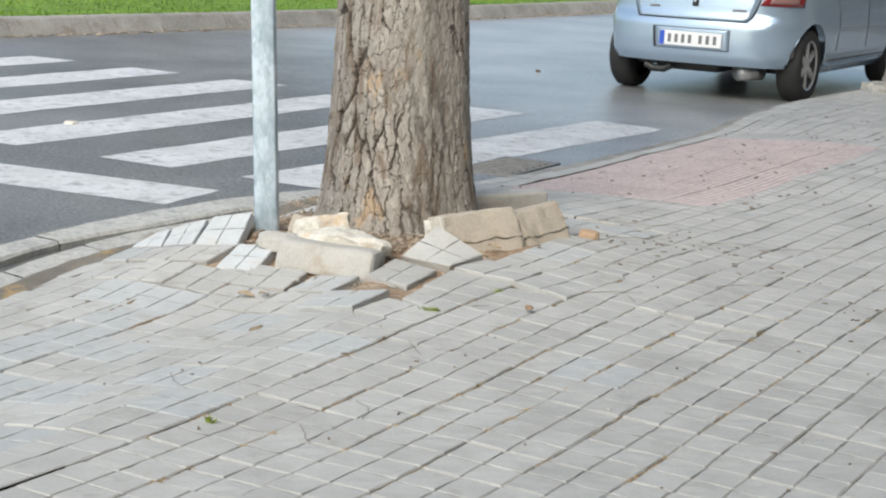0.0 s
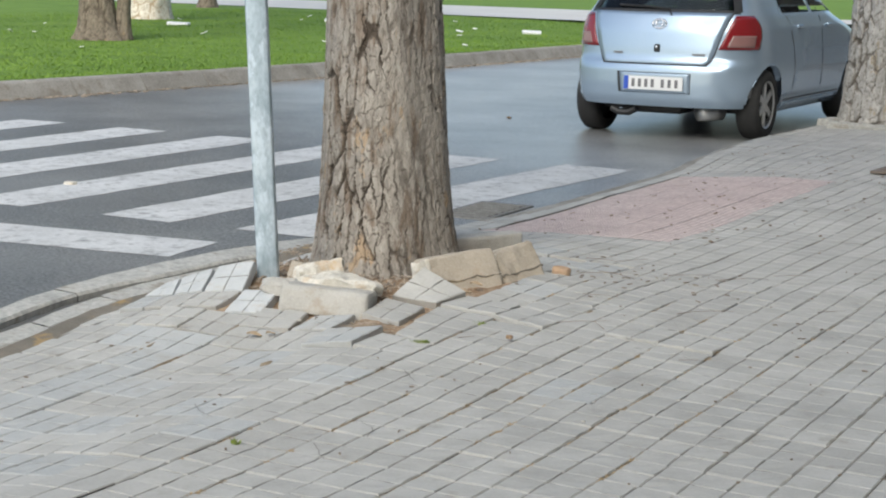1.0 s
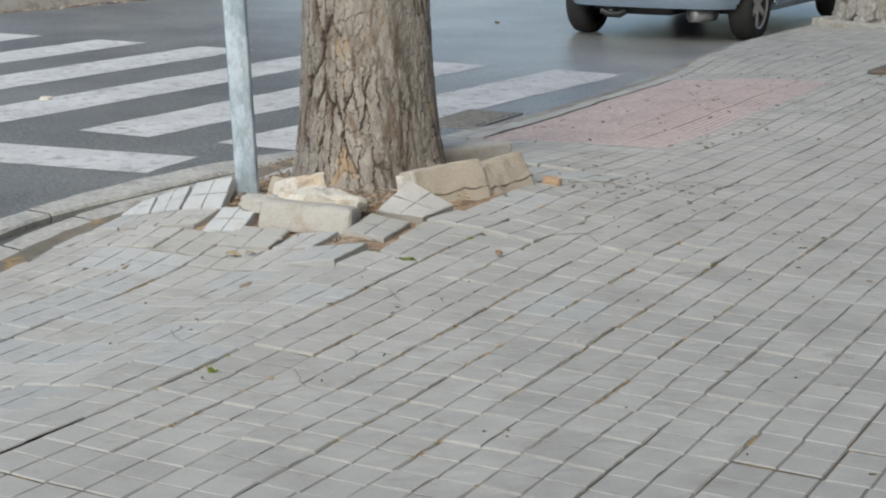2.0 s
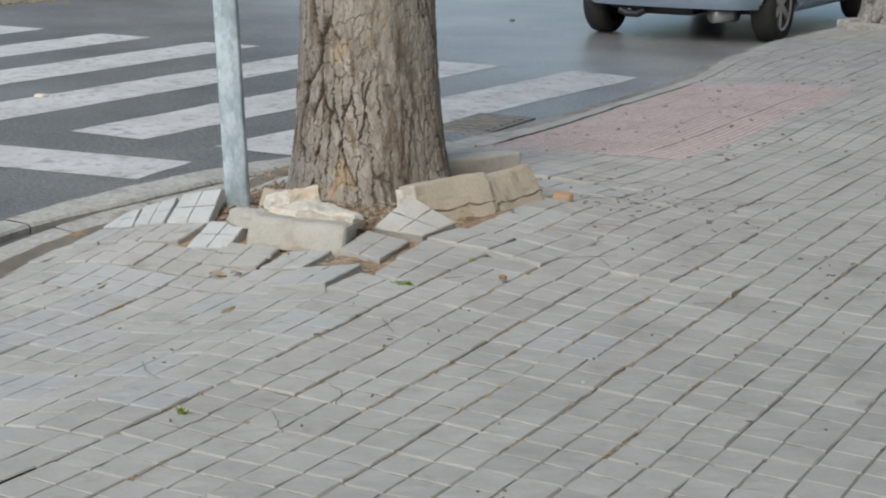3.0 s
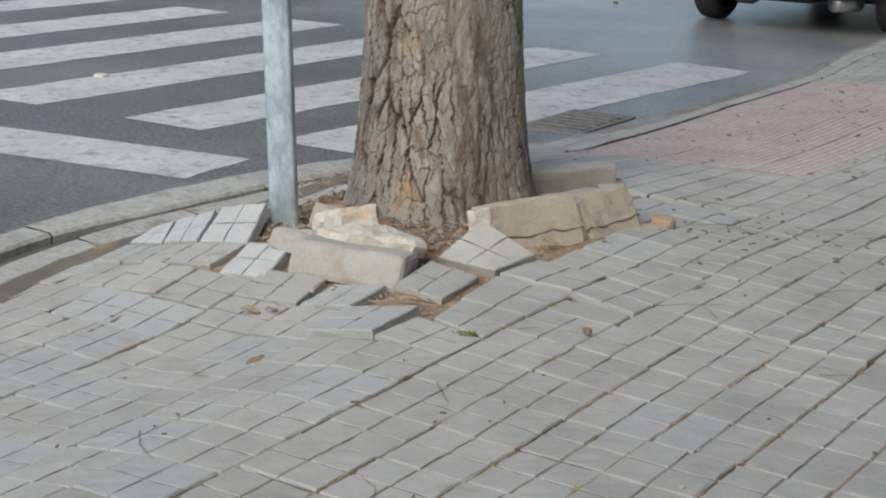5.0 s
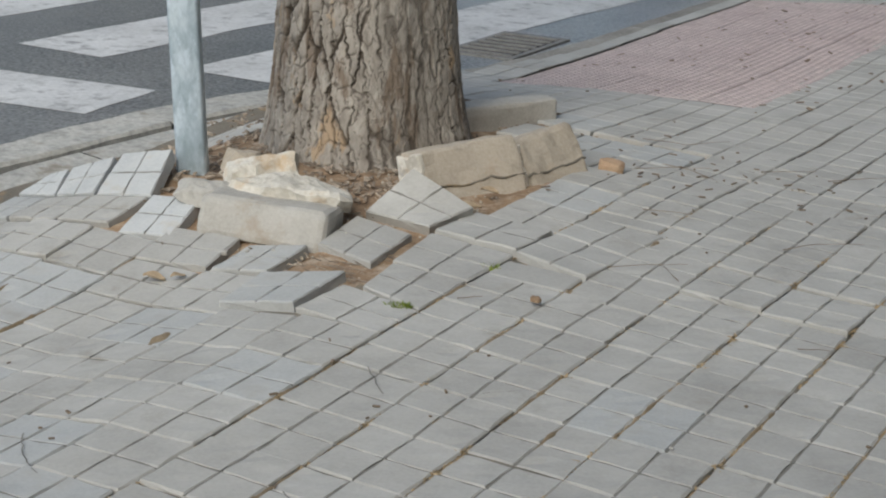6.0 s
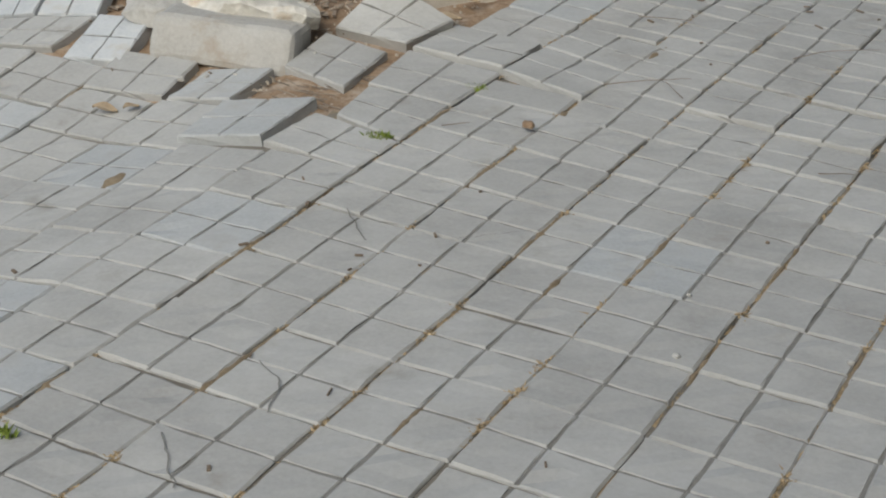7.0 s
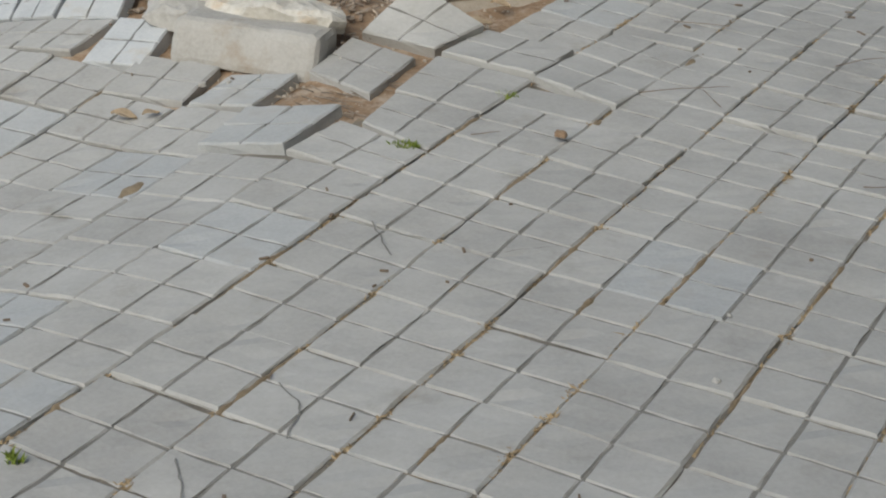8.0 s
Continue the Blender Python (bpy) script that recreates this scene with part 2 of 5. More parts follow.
tagged(road, "dark grey worn asphalt road with faded white markings", "road", kind="structure")

crossing = thing("crosswalk", "faded white painted zebra crossing on grey asphalt", "crosswalk", pose(0, 0, ROAD_Z), kind="structure")


def paint_patch(name, corners, parent, seed):
    bm = bmesh.new()
    a, b, c, d = [Vector((*p, 0)) for p in corners]
    n, k = 40, 8
    pts = []
    for i in range(n + 1):
        t = i / n
        row = []
        for j in range(k + 1):
            s = j / k
            p = (a.lerp(b, t)).lerp(d.lerp(c, t), s)
            edge = min(s, 1 - s, t * 4, (1 - t) * 4)
            if edge < 0.01:
                w = noise.noise_vector((p.x * 4 + seed, p.y * 4, 1.0))
                p += Vector((w.x, w.y, 0)) * 0.018
            row.append((p.x, p.y, 0.0022))
        pts.append(row)
    from_grid(bm, pts, flip=True)
    bmesh.ops.recalc_face_normals(bm, faces=bm.faces)
    if bm.faces[:][0].normal.z < 0:
        bmesh.ops.reverse_faces(bm, faces=bm.faces)
    return part(name, bm, M_PAINT, parent)


STRIPES = [(-3.475, 0.05), (-4.53, 0.03), (-5.62, 0.0), (-6.70, -0.04), (-7.85, -0.08), (-8.95, -0.10)]   # west edge at the far end, drift
paint_patch("stripe", [(-2.66, 2.90), (-2.46, 6.56), (-1.93, 6.50), (-2.13, 2.90)], crossing, 0.0)
for i, (xl, drift) in enumerate(STRIPES, 1):
    near, width = 2.90 - 0.03 * i, 0.49 if i < 3 else 0.52
    paint_patch("stripe", [(xl - drift - 0.03, near), (xl, 6.53 + 0.03 * i), (xl + width, 6.53 + 0.03 * i), (xl + width - drift - 0.03, near)], crossing, i * 3.3)
stop_line = paint_patch("stop_line", [(-2.42, 2.06), (-2.47, 2.52), (-9.0, 1.62), (-9.0, 1.12)], None, 9.1)
stop_line.matrix_basis = pose(0, 0, ROAD_Z)
tagged(stop_line, "faded white painted stop line on grey asphalt", "road marking", kind="structure")


def strip(bm, x_in, x_out, y0, y1, z_in, z_out, bottom, step=0.1, rough=0.006, seed=0.0):
    """A long bar that follows the kerb line; x_in and x_out are measured from its road edge towards the pavement."""
    rows, n = [], int((y1 - y0) / step)
    for i in range(n + 1):
        y = y0 + (y1 - y0) * i / n
        k = kerb_x(y)
        w = [noise.noise((y * 9, seed + c * 5.0, 0.3)) * rough + noise.noise((y * 2.3, seed + c * 7.0, 1.3)) * rough for c in range(4)]
        zo, zi = z_out(y), z_in(y)
        b = 0.012
        rows.append([(k + x_out(y) + w[0], y, bottom), (k + x_out(y) + w[0], y, zo - b), (k + x_out(y) + b + w[1], y, zo + w[2] * 0.4),
                     (k + x_in(y) - b + w[3], y, zi + w[1] * 0.4), (k + x_in(y) + w[3], y, zi - b), (k + x_in(y) + w[3], y, bottom)])
    from_grid(bm, rows, flip=True)
    bmesh.ops.recalc_face_normals(bm, faces=bm.faces)


def edging_off(y):
    """How far the narrow inner edging lies from the road edge; the two kerbs close up near the tree."""
    return 0.235 + 0.04 * smooth01(0.8, 1.8, y)


def edge_z(y):
    return -0.048 + 0.013 * smooth01(7.0, 8.0, y) - 0.007 * smooth01(2.2, 2.8, y) - 0.03 * smooth01(2.6, 3.4, y) * (1 - smooth01(6.2, 7.2, y))


kerb = thing("kerb", "weathered pale concrete kerb stones along the road edge", "kerb", kind="structure")
y = -12.0
i = 0
while y < 16:
    bm = bmesh.new()
    strip(bm, lambda v: 0.125 + 0.08 * smooth01(0.8, 1.6, v) - 0.04 * smooth01(2.5, 3.5, v), lambda v: 0.0, y + 0.003, y + 0.997, edge_z, edge_z, -0.2, 0.05, 0.008, i * 1.9)
    part("kerb_stone", bm, M_KERB_OLD if 2.9 < y < 7.5 else M_KERB, kerb)
    y += 1.0
    i += 1
inner = thing("edging", "narrow pale concrete edging strip beside the kerb", "edging", kind="structure")
y, i = -12.0, 0
while y < 2.9:
    bm = bmesh.new()
    strip(bm, lambda v: edging_off(v) + 0.12, edging_off, y + 0.004, y + 0.496, lambda v: -0.054, lambda v: -0.046, -0.2, 0.05, 0.006, 40 + i * 1.9)
    part("edging_stone", bm, M_KERB, inner)
    y += 0.5
    i += 1

bm = bmesh.new()
strip(bm, lambda v: edging_off(v) + 0.01, lambda v: 0.115 + 0.08 * smooth01(0.8, 1.6, v), -8.0, 2.9, lambda v: -0.076, lambda v: -0.082, -0.2, 0.04, 0.010, 77)
tagged(part("gutter", bm, M_GUTTER), "strip of dark crumbling asphalt between the kerb and edging", "gutter", kind="structure")

# bed under the paving and between the kerbs
bm = bmesh.new()
rows = []
for iy in range(0, 281):
    y = -8.0 + iy * 0.1
    k = kerb_x(y)
    row = []
    eo = edging_off(y)
    for x, low in ((0.15, 0.085), (0.19, 0.085), (eo + 0.02, 0.085), (eo + 0.11, -0.016), (eo + 0.15, -0.006), (eo + 0.20, 0.006)):
        base = ground_z(k + x, y) if y > 2.9 or x > eo + 0.10 else 0.0
        row.append((k + x, y, base - (low if y < 2.9 else 0.02) + 0.004 * noise.noise((y * 8, x * 20, 0))))
    for ix in range(1, 57):
        x = k + eo + 0.20 + (12.0 - k - eo - 0.20) * (ix / 56) ** 2
        row.append((x, y, ground_z(x, y) - (0.14 if -1.56 < x < -0.42 and 0.70 < y < 2.68 else 0.006 if y > 2.9 or x > 0.6 or y < 0.3 and x > -0.2 else 0.013)))
    rows.append(row)
from_grid(bm, rows, flip=True)
bmesh.ops.recalc_face_normals(bm, faces=bm.faces)
pavement = part("pavement", bm, M_JOINT)
tagged(pavement, "grey concrete paving tiles uneven from tree roots", "pavement", kind="structure")


# ---- trees ----
def voronoi_field(u, v, per_u, cell_u, cell_v, seed):
    """Distances to the two nearest jittered cell centres and the nearest cell's number; u wraps round the trunk."""
    nu = max(3, int(round(per_u / cell_u)))
    rng = np.random.default_rng(seed)
    nv = 4000
    ju, jv, jid = rng.random((nu, nv)), rng.random((nu, nv)), rng.random((nu, nv))
    cu, cv = u / per_u * nu, v / cell_v + 100
    iu, iv = np.floor(cu).astype(int), np.floor(cv).astype(int)
    f1 = np.full(u.shape, 9.0)
    f2 = np.full(u.shape, 9.0)
    cid = np.zeros(u.shape)
    for du in (-1, 0, 1):
        for dv in (-1, 0, 1):
            a, b = (iu + du) % nu, (iv + dv) % nv
            d = np.hypot(cu - (iu + du + ju[a, b]), cv - (iv + dv + jv[a, b]))
            near = d < f1
            f2 = np.where(near, f1, np.minimum(f2, d))
            cid = np.where(near, jid[a, b], cid)
            f1 = np.where(near, d, f1)
    return f1, f2, cid


def lattice(turns, v, around, step, seed):
    """Smooth random values between -0.5 and 0.5 on a trunk, wrapping round it."""
    rng = np.random.default_rng(seed)
    rows = 3000
    g = rng.random((around, rows)) - 0.5
    a, b = turns * around, v / step + 100
    i, j = np.floor(a).astype(int), np.floor(b).astype(int)
    s, t = a - i, b - j
    s, t = s * s * (3 - 2 * s), t * t * (3 - 2 * t)
    i0, i1, j0, j1 = i % around, (i + 1) % around, j % rows, (j + 1) % rows
    return (g[i0, j0] * (1 - s) + g[i1, j0] * s) * (1 - t) + (g[i0, j1] * (1 - s) + g[i1, j1] * s) * t


def bark_material(name, tones, furrow, fresh, bare=None):
    m = bpy.data.materials.new(name)
    m.use_nodes = True
    N, L = m.node_tree.nodes, m.node_tree.links
    b = N["Principled BSDF"]
    g = N.new("ShaderNodeNewGeometry")
    mp = N.new("ShaderNodeMapping")
    mp.inputs["Scale"].default_value = (1, 1, 0.4)
    L.new(g.outputs["Position"], mp.inputs[0])

    def nz(s, d=5.0, r=0.65):
        n = N.new("ShaderNodeTexNoise")
        n.inputs["Scale"].default_value, n.inputs["Detail"].default_value, n.inputs["Roughness"].default_value = s, d, r
        L.new(mp.outputs[0], n.inputs[0])
        return n.outputs[0]

    def ramp(src, stops):
        r = N.new("ShaderNodeValToRGB")
        L.new(src, r.inputs[0])
        for i, (p, c) in enumerate(stops):
            e = r.color_ramp.elements[i] if i < 2 else r.color_ramp.elements.new(p)
            e.position, e.color = p, (*c, 1)
        return r.outputs[0]

    def mix(a, c, f, mode="MIX"):
        x = N.new("ShaderNodeMix")
        x.data_type, x.blend_type = "RGBA", mode
        for sock, v in ((x.inputs[0], f), (x.inputs[6], a), (x.inputs[7], c)):
            if hasattr(v, "links"):
                L.new(v, sock)
            else:
                sock.default_value = v
        return x.outputs[2]

    base = ramp(nz(34), [(0.30, tones[0]), (0.5, tones[1]), (0.70, tones[2])])
    at = N.new("ShaderNodeAttribute")
    at.attribute_name = "plate"
    tone = N.new("ShaderNodeMapRange")
    tone.inputs[3].default_value, tone.inputs[4].default_value = 0.84, 1.13
    L.new(at.outputs["Fac"], tone.inputs[0])
    hv = N.new("ShaderNodeHueSaturation")
    L.new(tone.outputs[0], hv.inputs["Value"])
    L.new(base, hv.inputs["Color"])
    fs = N.new("ShaderNodeMapRange")
    fs.inputs[1].default_value, fs.inputs[2].default_value, fs.inputs[4].default_value = 0.61, 0.66, 0.75
    L.new(nz(9, 4), fs.inputs[0])
    col = mix(hv.outputs[0], (*fresh, 1), fs.outputs[0])
    if bare:   # brown inner bark where plates have flaked off, in tall streaks
        streak = N.new("ShaderNodeMapping")
        streak.inputs["Scale"].default_value = (1, 1, 0.22)
        L.new(g.outputs["Position"], streak.inputs[0])
        flake = N.new("ShaderNodeTexNoise")
        flake.inputs["Scale"].default_value, flake.inputs["Detail"].default_value, flake.inputs["Roughness"].default_value = 13, 6, 0.65
        L.new(streak.outputs[0], flake.inputs[0])
        at_flake = N.new("ShaderNodeMapRange")
        at_flake.inputs[1].default_value, at_flake.inputs[2].default_value, at_flake.inputs[4].default_value = 0.53, 0.60, 0.72
        L.new(flake.outputs[0], at_flake.inputs[0])
        col = mix(col, (*bare, 1), at_flake.outputs[0])
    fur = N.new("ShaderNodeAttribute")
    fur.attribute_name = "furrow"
    # mixed towards the darker furrow colour by the mask of the cuts
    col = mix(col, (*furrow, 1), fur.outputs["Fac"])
    L.new(col, b.inputs["Base Color"])
    b.inputs["Roughness"].default_value = 0.95
    bp = N.new("ShaderNodeBump")
    bp.inputs["Strength"].default_value, bp.inputs["Distance"].default_value = 0.7, 0.006
    L.new(nz(150, 5, 0.7), bp.inputs["Height"])
    L.new(bp.outputs[0], b.inputs["Normal"])
    return m


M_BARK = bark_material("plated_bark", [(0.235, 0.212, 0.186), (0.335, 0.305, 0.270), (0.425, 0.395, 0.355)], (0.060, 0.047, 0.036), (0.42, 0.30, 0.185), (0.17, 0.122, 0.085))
M_BARK_GREY = bark_material("grey_bark", [(0.29, 0.28, 0.265), (0.41, 0.395, 0.375), (0.50, 0.49, 0.47)], (0.14, 0.12, 0.10), (0.34, 0.28, 0.20))
M_BARK_DARK = bark_material("dark_bark", [(0.12, 0.10, 0.075), (0.18, 0.15, 0.115), (0.25, 0.21, 0.16)], (0.07, 0.055, 0.04), (0.24, 0.18, 0.11))
M_BARK_PALE = bark_material("pale_bark", [(0.48, 0.42, 0.34), (0.66, 0.60, 0.52), (0.78, 0.74, 0.68)], (0.40, 0.30, 0.20), (0.55, 0.38, 0.24))


def trunk(parent, radius, height, seed, mat_bark, around=200, rows=300, fine_top=2.2, depth=0.022, cell=(0.052, 0.15), smooth_at=None, lean=(0, 0), flare=0.10):
    """A bark-plated trunk: radius(z) in metres, furrows cut between long plates; calmer bark round the angle smooth_at."""
    zs = np.concatenate([np.linspace(-0.12, fine_top, rows), np.linspace(fine_top, height, 30)[1:]])
    th = np.linspace(0, 2 * np.pi, around, endpoint=False)
    Z, T = np.meshgrid(zs, th, indexing="ij")
    r0 = np.array([radius(z) for z in zs])[:, None]
    per = 2 * math.pi * float(np.median(r0))
    u = T * per / (2 * np.pi)
    turns = T / (2 * np.pi)
    wob = 0.011 * lattice(turns, Z, 7, 0.22, seed + 50) + 0.012 * lattice(turns, Z, 30, 0.05, seed + 51)
    jog = 0.11 * lattice(turns, Z, 24, 0.5, seed + 52) + 0.02 * lattice(turns, Z, 90, 0.05, seed + 53)
    rag = 0.010 * lattice(turns, Z, 120, 0.018, seed + 54) + 0.006 * lattice(turns, Z, 240, 0.008, seed + 55)
    f1, f2, cid = voronoi_field(u + wob + rag, Z + jog, per, cell[0], cell[1], seed)
    g1, g2, gid = voronoi_field(u + wob * 1.5 + rag + 5, Z + jog, per, cell[0] * 0.55, cell[1] * 0.26, seed + 1)
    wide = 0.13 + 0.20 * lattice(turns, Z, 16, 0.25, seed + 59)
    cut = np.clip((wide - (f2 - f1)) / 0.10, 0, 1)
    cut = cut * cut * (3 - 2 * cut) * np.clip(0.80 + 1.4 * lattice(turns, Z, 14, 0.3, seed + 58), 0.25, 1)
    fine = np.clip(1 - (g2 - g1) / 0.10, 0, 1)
    amp = np.ones_like(T)
    if smooth_at is not None:
        dt = np.abs((T - smooth_at + np.pi) % (2 * np.pi) - np.pi)
        amp = np.clip((dt - 0.22) / 0.35, 0.18, 1.0) * (1 + 0.5 * np.clip(-np.cos(T - 0.56), 0, 1))
    lobes = 0.030 * np.sin(T * 3 + seed) + 0.018 * np.sin(T * 5 + 1.3 * seed) + 0.010 * np.sin(T * 9 + Z * 1.5)
    base = np.exp(-np.clip(Z + 0.05, 0, None) / 0.16)
    R = r0 * (1 + lobes) + flare * base * (0.35 + 0.4 * np.sin(T * 4 + seed) ** 2)
    R = R + amp * depth * (0.5 * (cid - 0.5) - cut) + 0.40 * depth * (0.5 * (gid - 0.5) - 0.9 * fine) * (0.2 + 0.8 * amp)
    R += 0.003 * lattice(turns, Z, 160, 0.02, seed + 56) + 0.002 * lattice(turns, Z, 60, 0.012, seed + 57)
    X, Y = R * np.cos(T) + lean[0] * Z, R * np.sin(T) + lean[1] * Z
    n, k = Z.shape
    verts = np.stack([X, Y, Z], -1).reshape(-1, 3)
    I, J = np.meshgrid(np.arange(n - 1), np.arange(k), indexing="ij")
    a, b2 = I * k + J, I * k + (J + 1) % k
    faces = np.stack([a, b2, b2 + k, a + k], -1).reshape(-1, 4)
    me = bpy.data.meshes.new("trunk")
    me.from_pydata(verts.tolist(), [], faces.tolist())
    me.polygons.foreach_set("use_smooth", [True] * len(me.polygons))
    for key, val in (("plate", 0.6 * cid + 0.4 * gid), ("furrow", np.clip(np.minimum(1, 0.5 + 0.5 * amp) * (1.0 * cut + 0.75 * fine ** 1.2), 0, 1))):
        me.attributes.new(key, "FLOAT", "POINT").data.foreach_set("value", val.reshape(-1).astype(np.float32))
    me.materials.append(mat_bark)
    ob = new("trunk", me)
    ob.parent = parent
    return ob


def limb(parent, start, end, r, mat_bark):
    bm = bmesh.new()
    a, b = Vector(start), Vector(end)
    pts = [a.lerp(b, t) + Vector((0, 0, 0.25 * math.sin(t * 3.1))) for t in [i / 6 for i in range(7)]]
    tube(bm, pts, r, 10, 0.5)
    return part("limb", bm, mat_bark, parent, smooth=True)


M_LEAVES = material("tree_leaves", [(0.035, 0.07, 0.015), (0.06, 0.105, 0.025), (0.09, 0.14, 0.035)], 1.5, 20, 0.7, 0, rand=0.3, island=True, coords="World")


def crown(parent, centre, size, seed, mat_bark, root, leaves=5200):
    """Limbs from the top of the trunk and a loose crown of small leaf sprays in clumps, with gaps."""
    rng = np.random.default_rng(seed)
    c = Vector(centre)
    clumps = []
    for k in range(9):
        a = 2 * math.pi * k / 9 + rng.uniform(-0.3, 0.3)
        rr = rng.uniform(0.45, 0.95)
        tip = c + Vector((size[0] * rr * math.cos(a), size[1] * rr * math.sin(a), size[2] * rng.uniform(-0.5, 0.8)))
        limb(parent, root, tip, 0.09, mat_bark)
        for _ in range(5):
            clumps.append(tip + Vector(rng.normal(0, 0.55, 3)))
    verts, faces = [], []
    for i in range(leaves):
        p = clumps[i % len(clumps)] + Vector(rng.normal(0, 0.42, 3))
        a, b = Vector(rng.normal(0, 1, 3)).normalized(), Vector(rng.normal(0, 1, 3)).normalized()
        s = rng.uniform(0.07, 0.15)
        n = len(verts)
        verts += [p - a * s, p + b * s * 0.45, p + a * s, p - b * s * 0.45]
        faces.append((n, n + 1, n + 2, n + 3))
    me = bpy.data.meshes.new("crown")
    me.from_pydata([tuple(v) for v in verts], [], faces)
    me.materials.append(M_LEAVES)
    ob = new("crown", me)
    ob.parent = parent
    return ob


street_tree = thing("street_tree", "mature street tree with thick plated brown bark", "tree", pose(TREE.x + 0.015, TREE.y - 0.02, 0.0), group="trees along the pavement")
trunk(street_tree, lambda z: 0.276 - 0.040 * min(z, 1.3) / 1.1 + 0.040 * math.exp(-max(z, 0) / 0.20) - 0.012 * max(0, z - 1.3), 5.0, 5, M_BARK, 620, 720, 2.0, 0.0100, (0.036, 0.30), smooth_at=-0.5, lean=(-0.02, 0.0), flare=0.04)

second_tree = thing("street_tree", "rough grey-brown barked tree at the pavement edge beside the car", "tree", pose(-1.18, 10.11, 0.0), group="trees along the pavement")
trunk(second_tree, lambda z: 0.27 - 0.015 * z + 0.03 * math.exp(-max(z, 0) / 0.3), 5.0, 11, M_BARK_GREY, 200, 200, 2.0, 0.026, (0.075, 0.26), lean=(0.02, 0), flare=0.08)

# crowns out of view, added to shade the pavement below
crown(street_tree, (-0.2, 0.0, 7.4), (2.6, 2.6, 1.5), 31, M_BARK, (-0.09, 0, 4.9))
crown(second_tree, (0.2, 0.0, 7.6), (2.6, 2.6, 1.5), 32, M_BARK, (0.1, 0, 4.9))

# ---- galvanised post ----
post = thing("sign_post", "galvanised steel rectangular sign post, mottled grey", "post", pose(-1.22, 1.205, 0.0, 0.0, -2.3, 27))


def post_tube():
    bm = bmesh.new()
    w, d, r = 0.0415, 0.022, 0.009
    ring = []
    for cx, cy, a0 in ((w - r, d - r, 0), (-w + r, d - r, 90), (-w + r, -d + r, 180), (w - r, -d + r, 270)):
        for k in range(4):
            a = radians(a0 + 30 * k)
            ring.append((cx + r * math.cos(a), cy + r * math.sin(a)))
    from_grid(bm, [[(x, y, z) for x, y in ring] for z in (-0.1, 0.5, 1.0, 1.8, 3.0)], close_u=True)
    return bm


part("post_tube", post_tube(), M_GALV, post, smooth=True)
bm = bmesh.new()
box(bm, (0.09, 0.05, 0.012), (0, 0, 3.005), bevel=0.004)
part("cap", bm, M_GALV, post)


# ---- stones round the tree ----
def block(name, label, size, m, mat_block, bevel=0.012, rough=0.006, seed=0.0, cuts=5, slope=0.0, group="", cracked=False):
    """A worn concrete border block with chipped edges; slope draws its top in at the front."""
    bm = bmesh.new()
    box(bm, size, bevel=bevel, seg=2)
    bmesh.ops.subdivide_edges(bm, edges=[e for e in bm.edges if e.calc_length() > 0.05], cuts=cuts, use_grid_fill=True)
    for v in bm.verts:
        if slope:
            v.co.y += slope * (v.co.z / size[2] + 0.5) * (0.5 - v.co.y / size[1])
    roughen(bm, rough, 14, seed)
    roughen(bm, rough * 0.6, 45, seed + 3)
    ob = part(name, bm, mat_block, smooth=False, m=m)
    if cracked:
        bm = bmesh.new()
        pts = []
        for i in range(15):
            x = size[0] * (i / 14 - 0.5)
            z = -0.14 * size[2] + 0.012 * noise.noise((x * 14, seed, 0)) + 0.006 * noise.noise((x * 60, seed, 5))
            pts.append((x, -size[1] / 2 + slope * (z / size[2] + 0.5) - 0.0005, z))
        tube(bm, pts, 0.0032, 5, 1.0)
        roughen(bm, 0.004, 60, seed)
        part("crack", bm, M_JOINT, ob, "dark crack along the face")
        bm = bmesh.new()
        box(bm, (0.016, size[1] * 0.86, size[2] * 0.8), (-size[0] / 2 - 0.002, slope * 0.45, 0.008), bevel=0.005)
        bmesh.ops.subdivide_edges(bm, edges=bm.edges[:], cuts=3, use_grid_fill=True)
        roughen(bm, 0.012, 22, seed + 5)
        part("broken_end", bm, M_LIME, ob, "pale freshly broken end")
    return tagged(ob, label, "border block", group)


def jagged_rock(name, label, size, m, mat_rock, seed):
    """A broken stone with flat fractured faces and crumbled edges."""
    rng = random.Random(seed)
    bm = bmesh.new()
    for _ in range(26):
        p = Vector((rng.gauss(0, 1), rng.gauss(0, 1), rng.gauss(0, 1))).normalized()
        p = Vector([max(-0.40, min(0.40, c * 0.62)) for c in p])
        bm.verts.new((p.x * size[0] * 1.25, p.y * size[1] * 1.25, p.z * size[2] * 1.25))
    bmesh.ops.convex_hull(bm, input=bm.verts[:])
    bmesh.ops.delete(bm, geom=[v for v in bm.verts if not v.link_faces], context="VERTS")
    for _ in range(4):
        bmesh.ops.subdivide_edges(bm, edges=[e for e in bm.edges if e.calc_length() > 0.011], cuts=1, use_grid_fill=True)
        bmesh.ops.triangulate(bm, faces=bm.faces[:])
    roughen(bm, 0.011, 16, seed)
    roughen(bm, 0.005, 50, seed + 3)
    return tagged(part(name, bm, mat_rock, m=m), label, "rock")


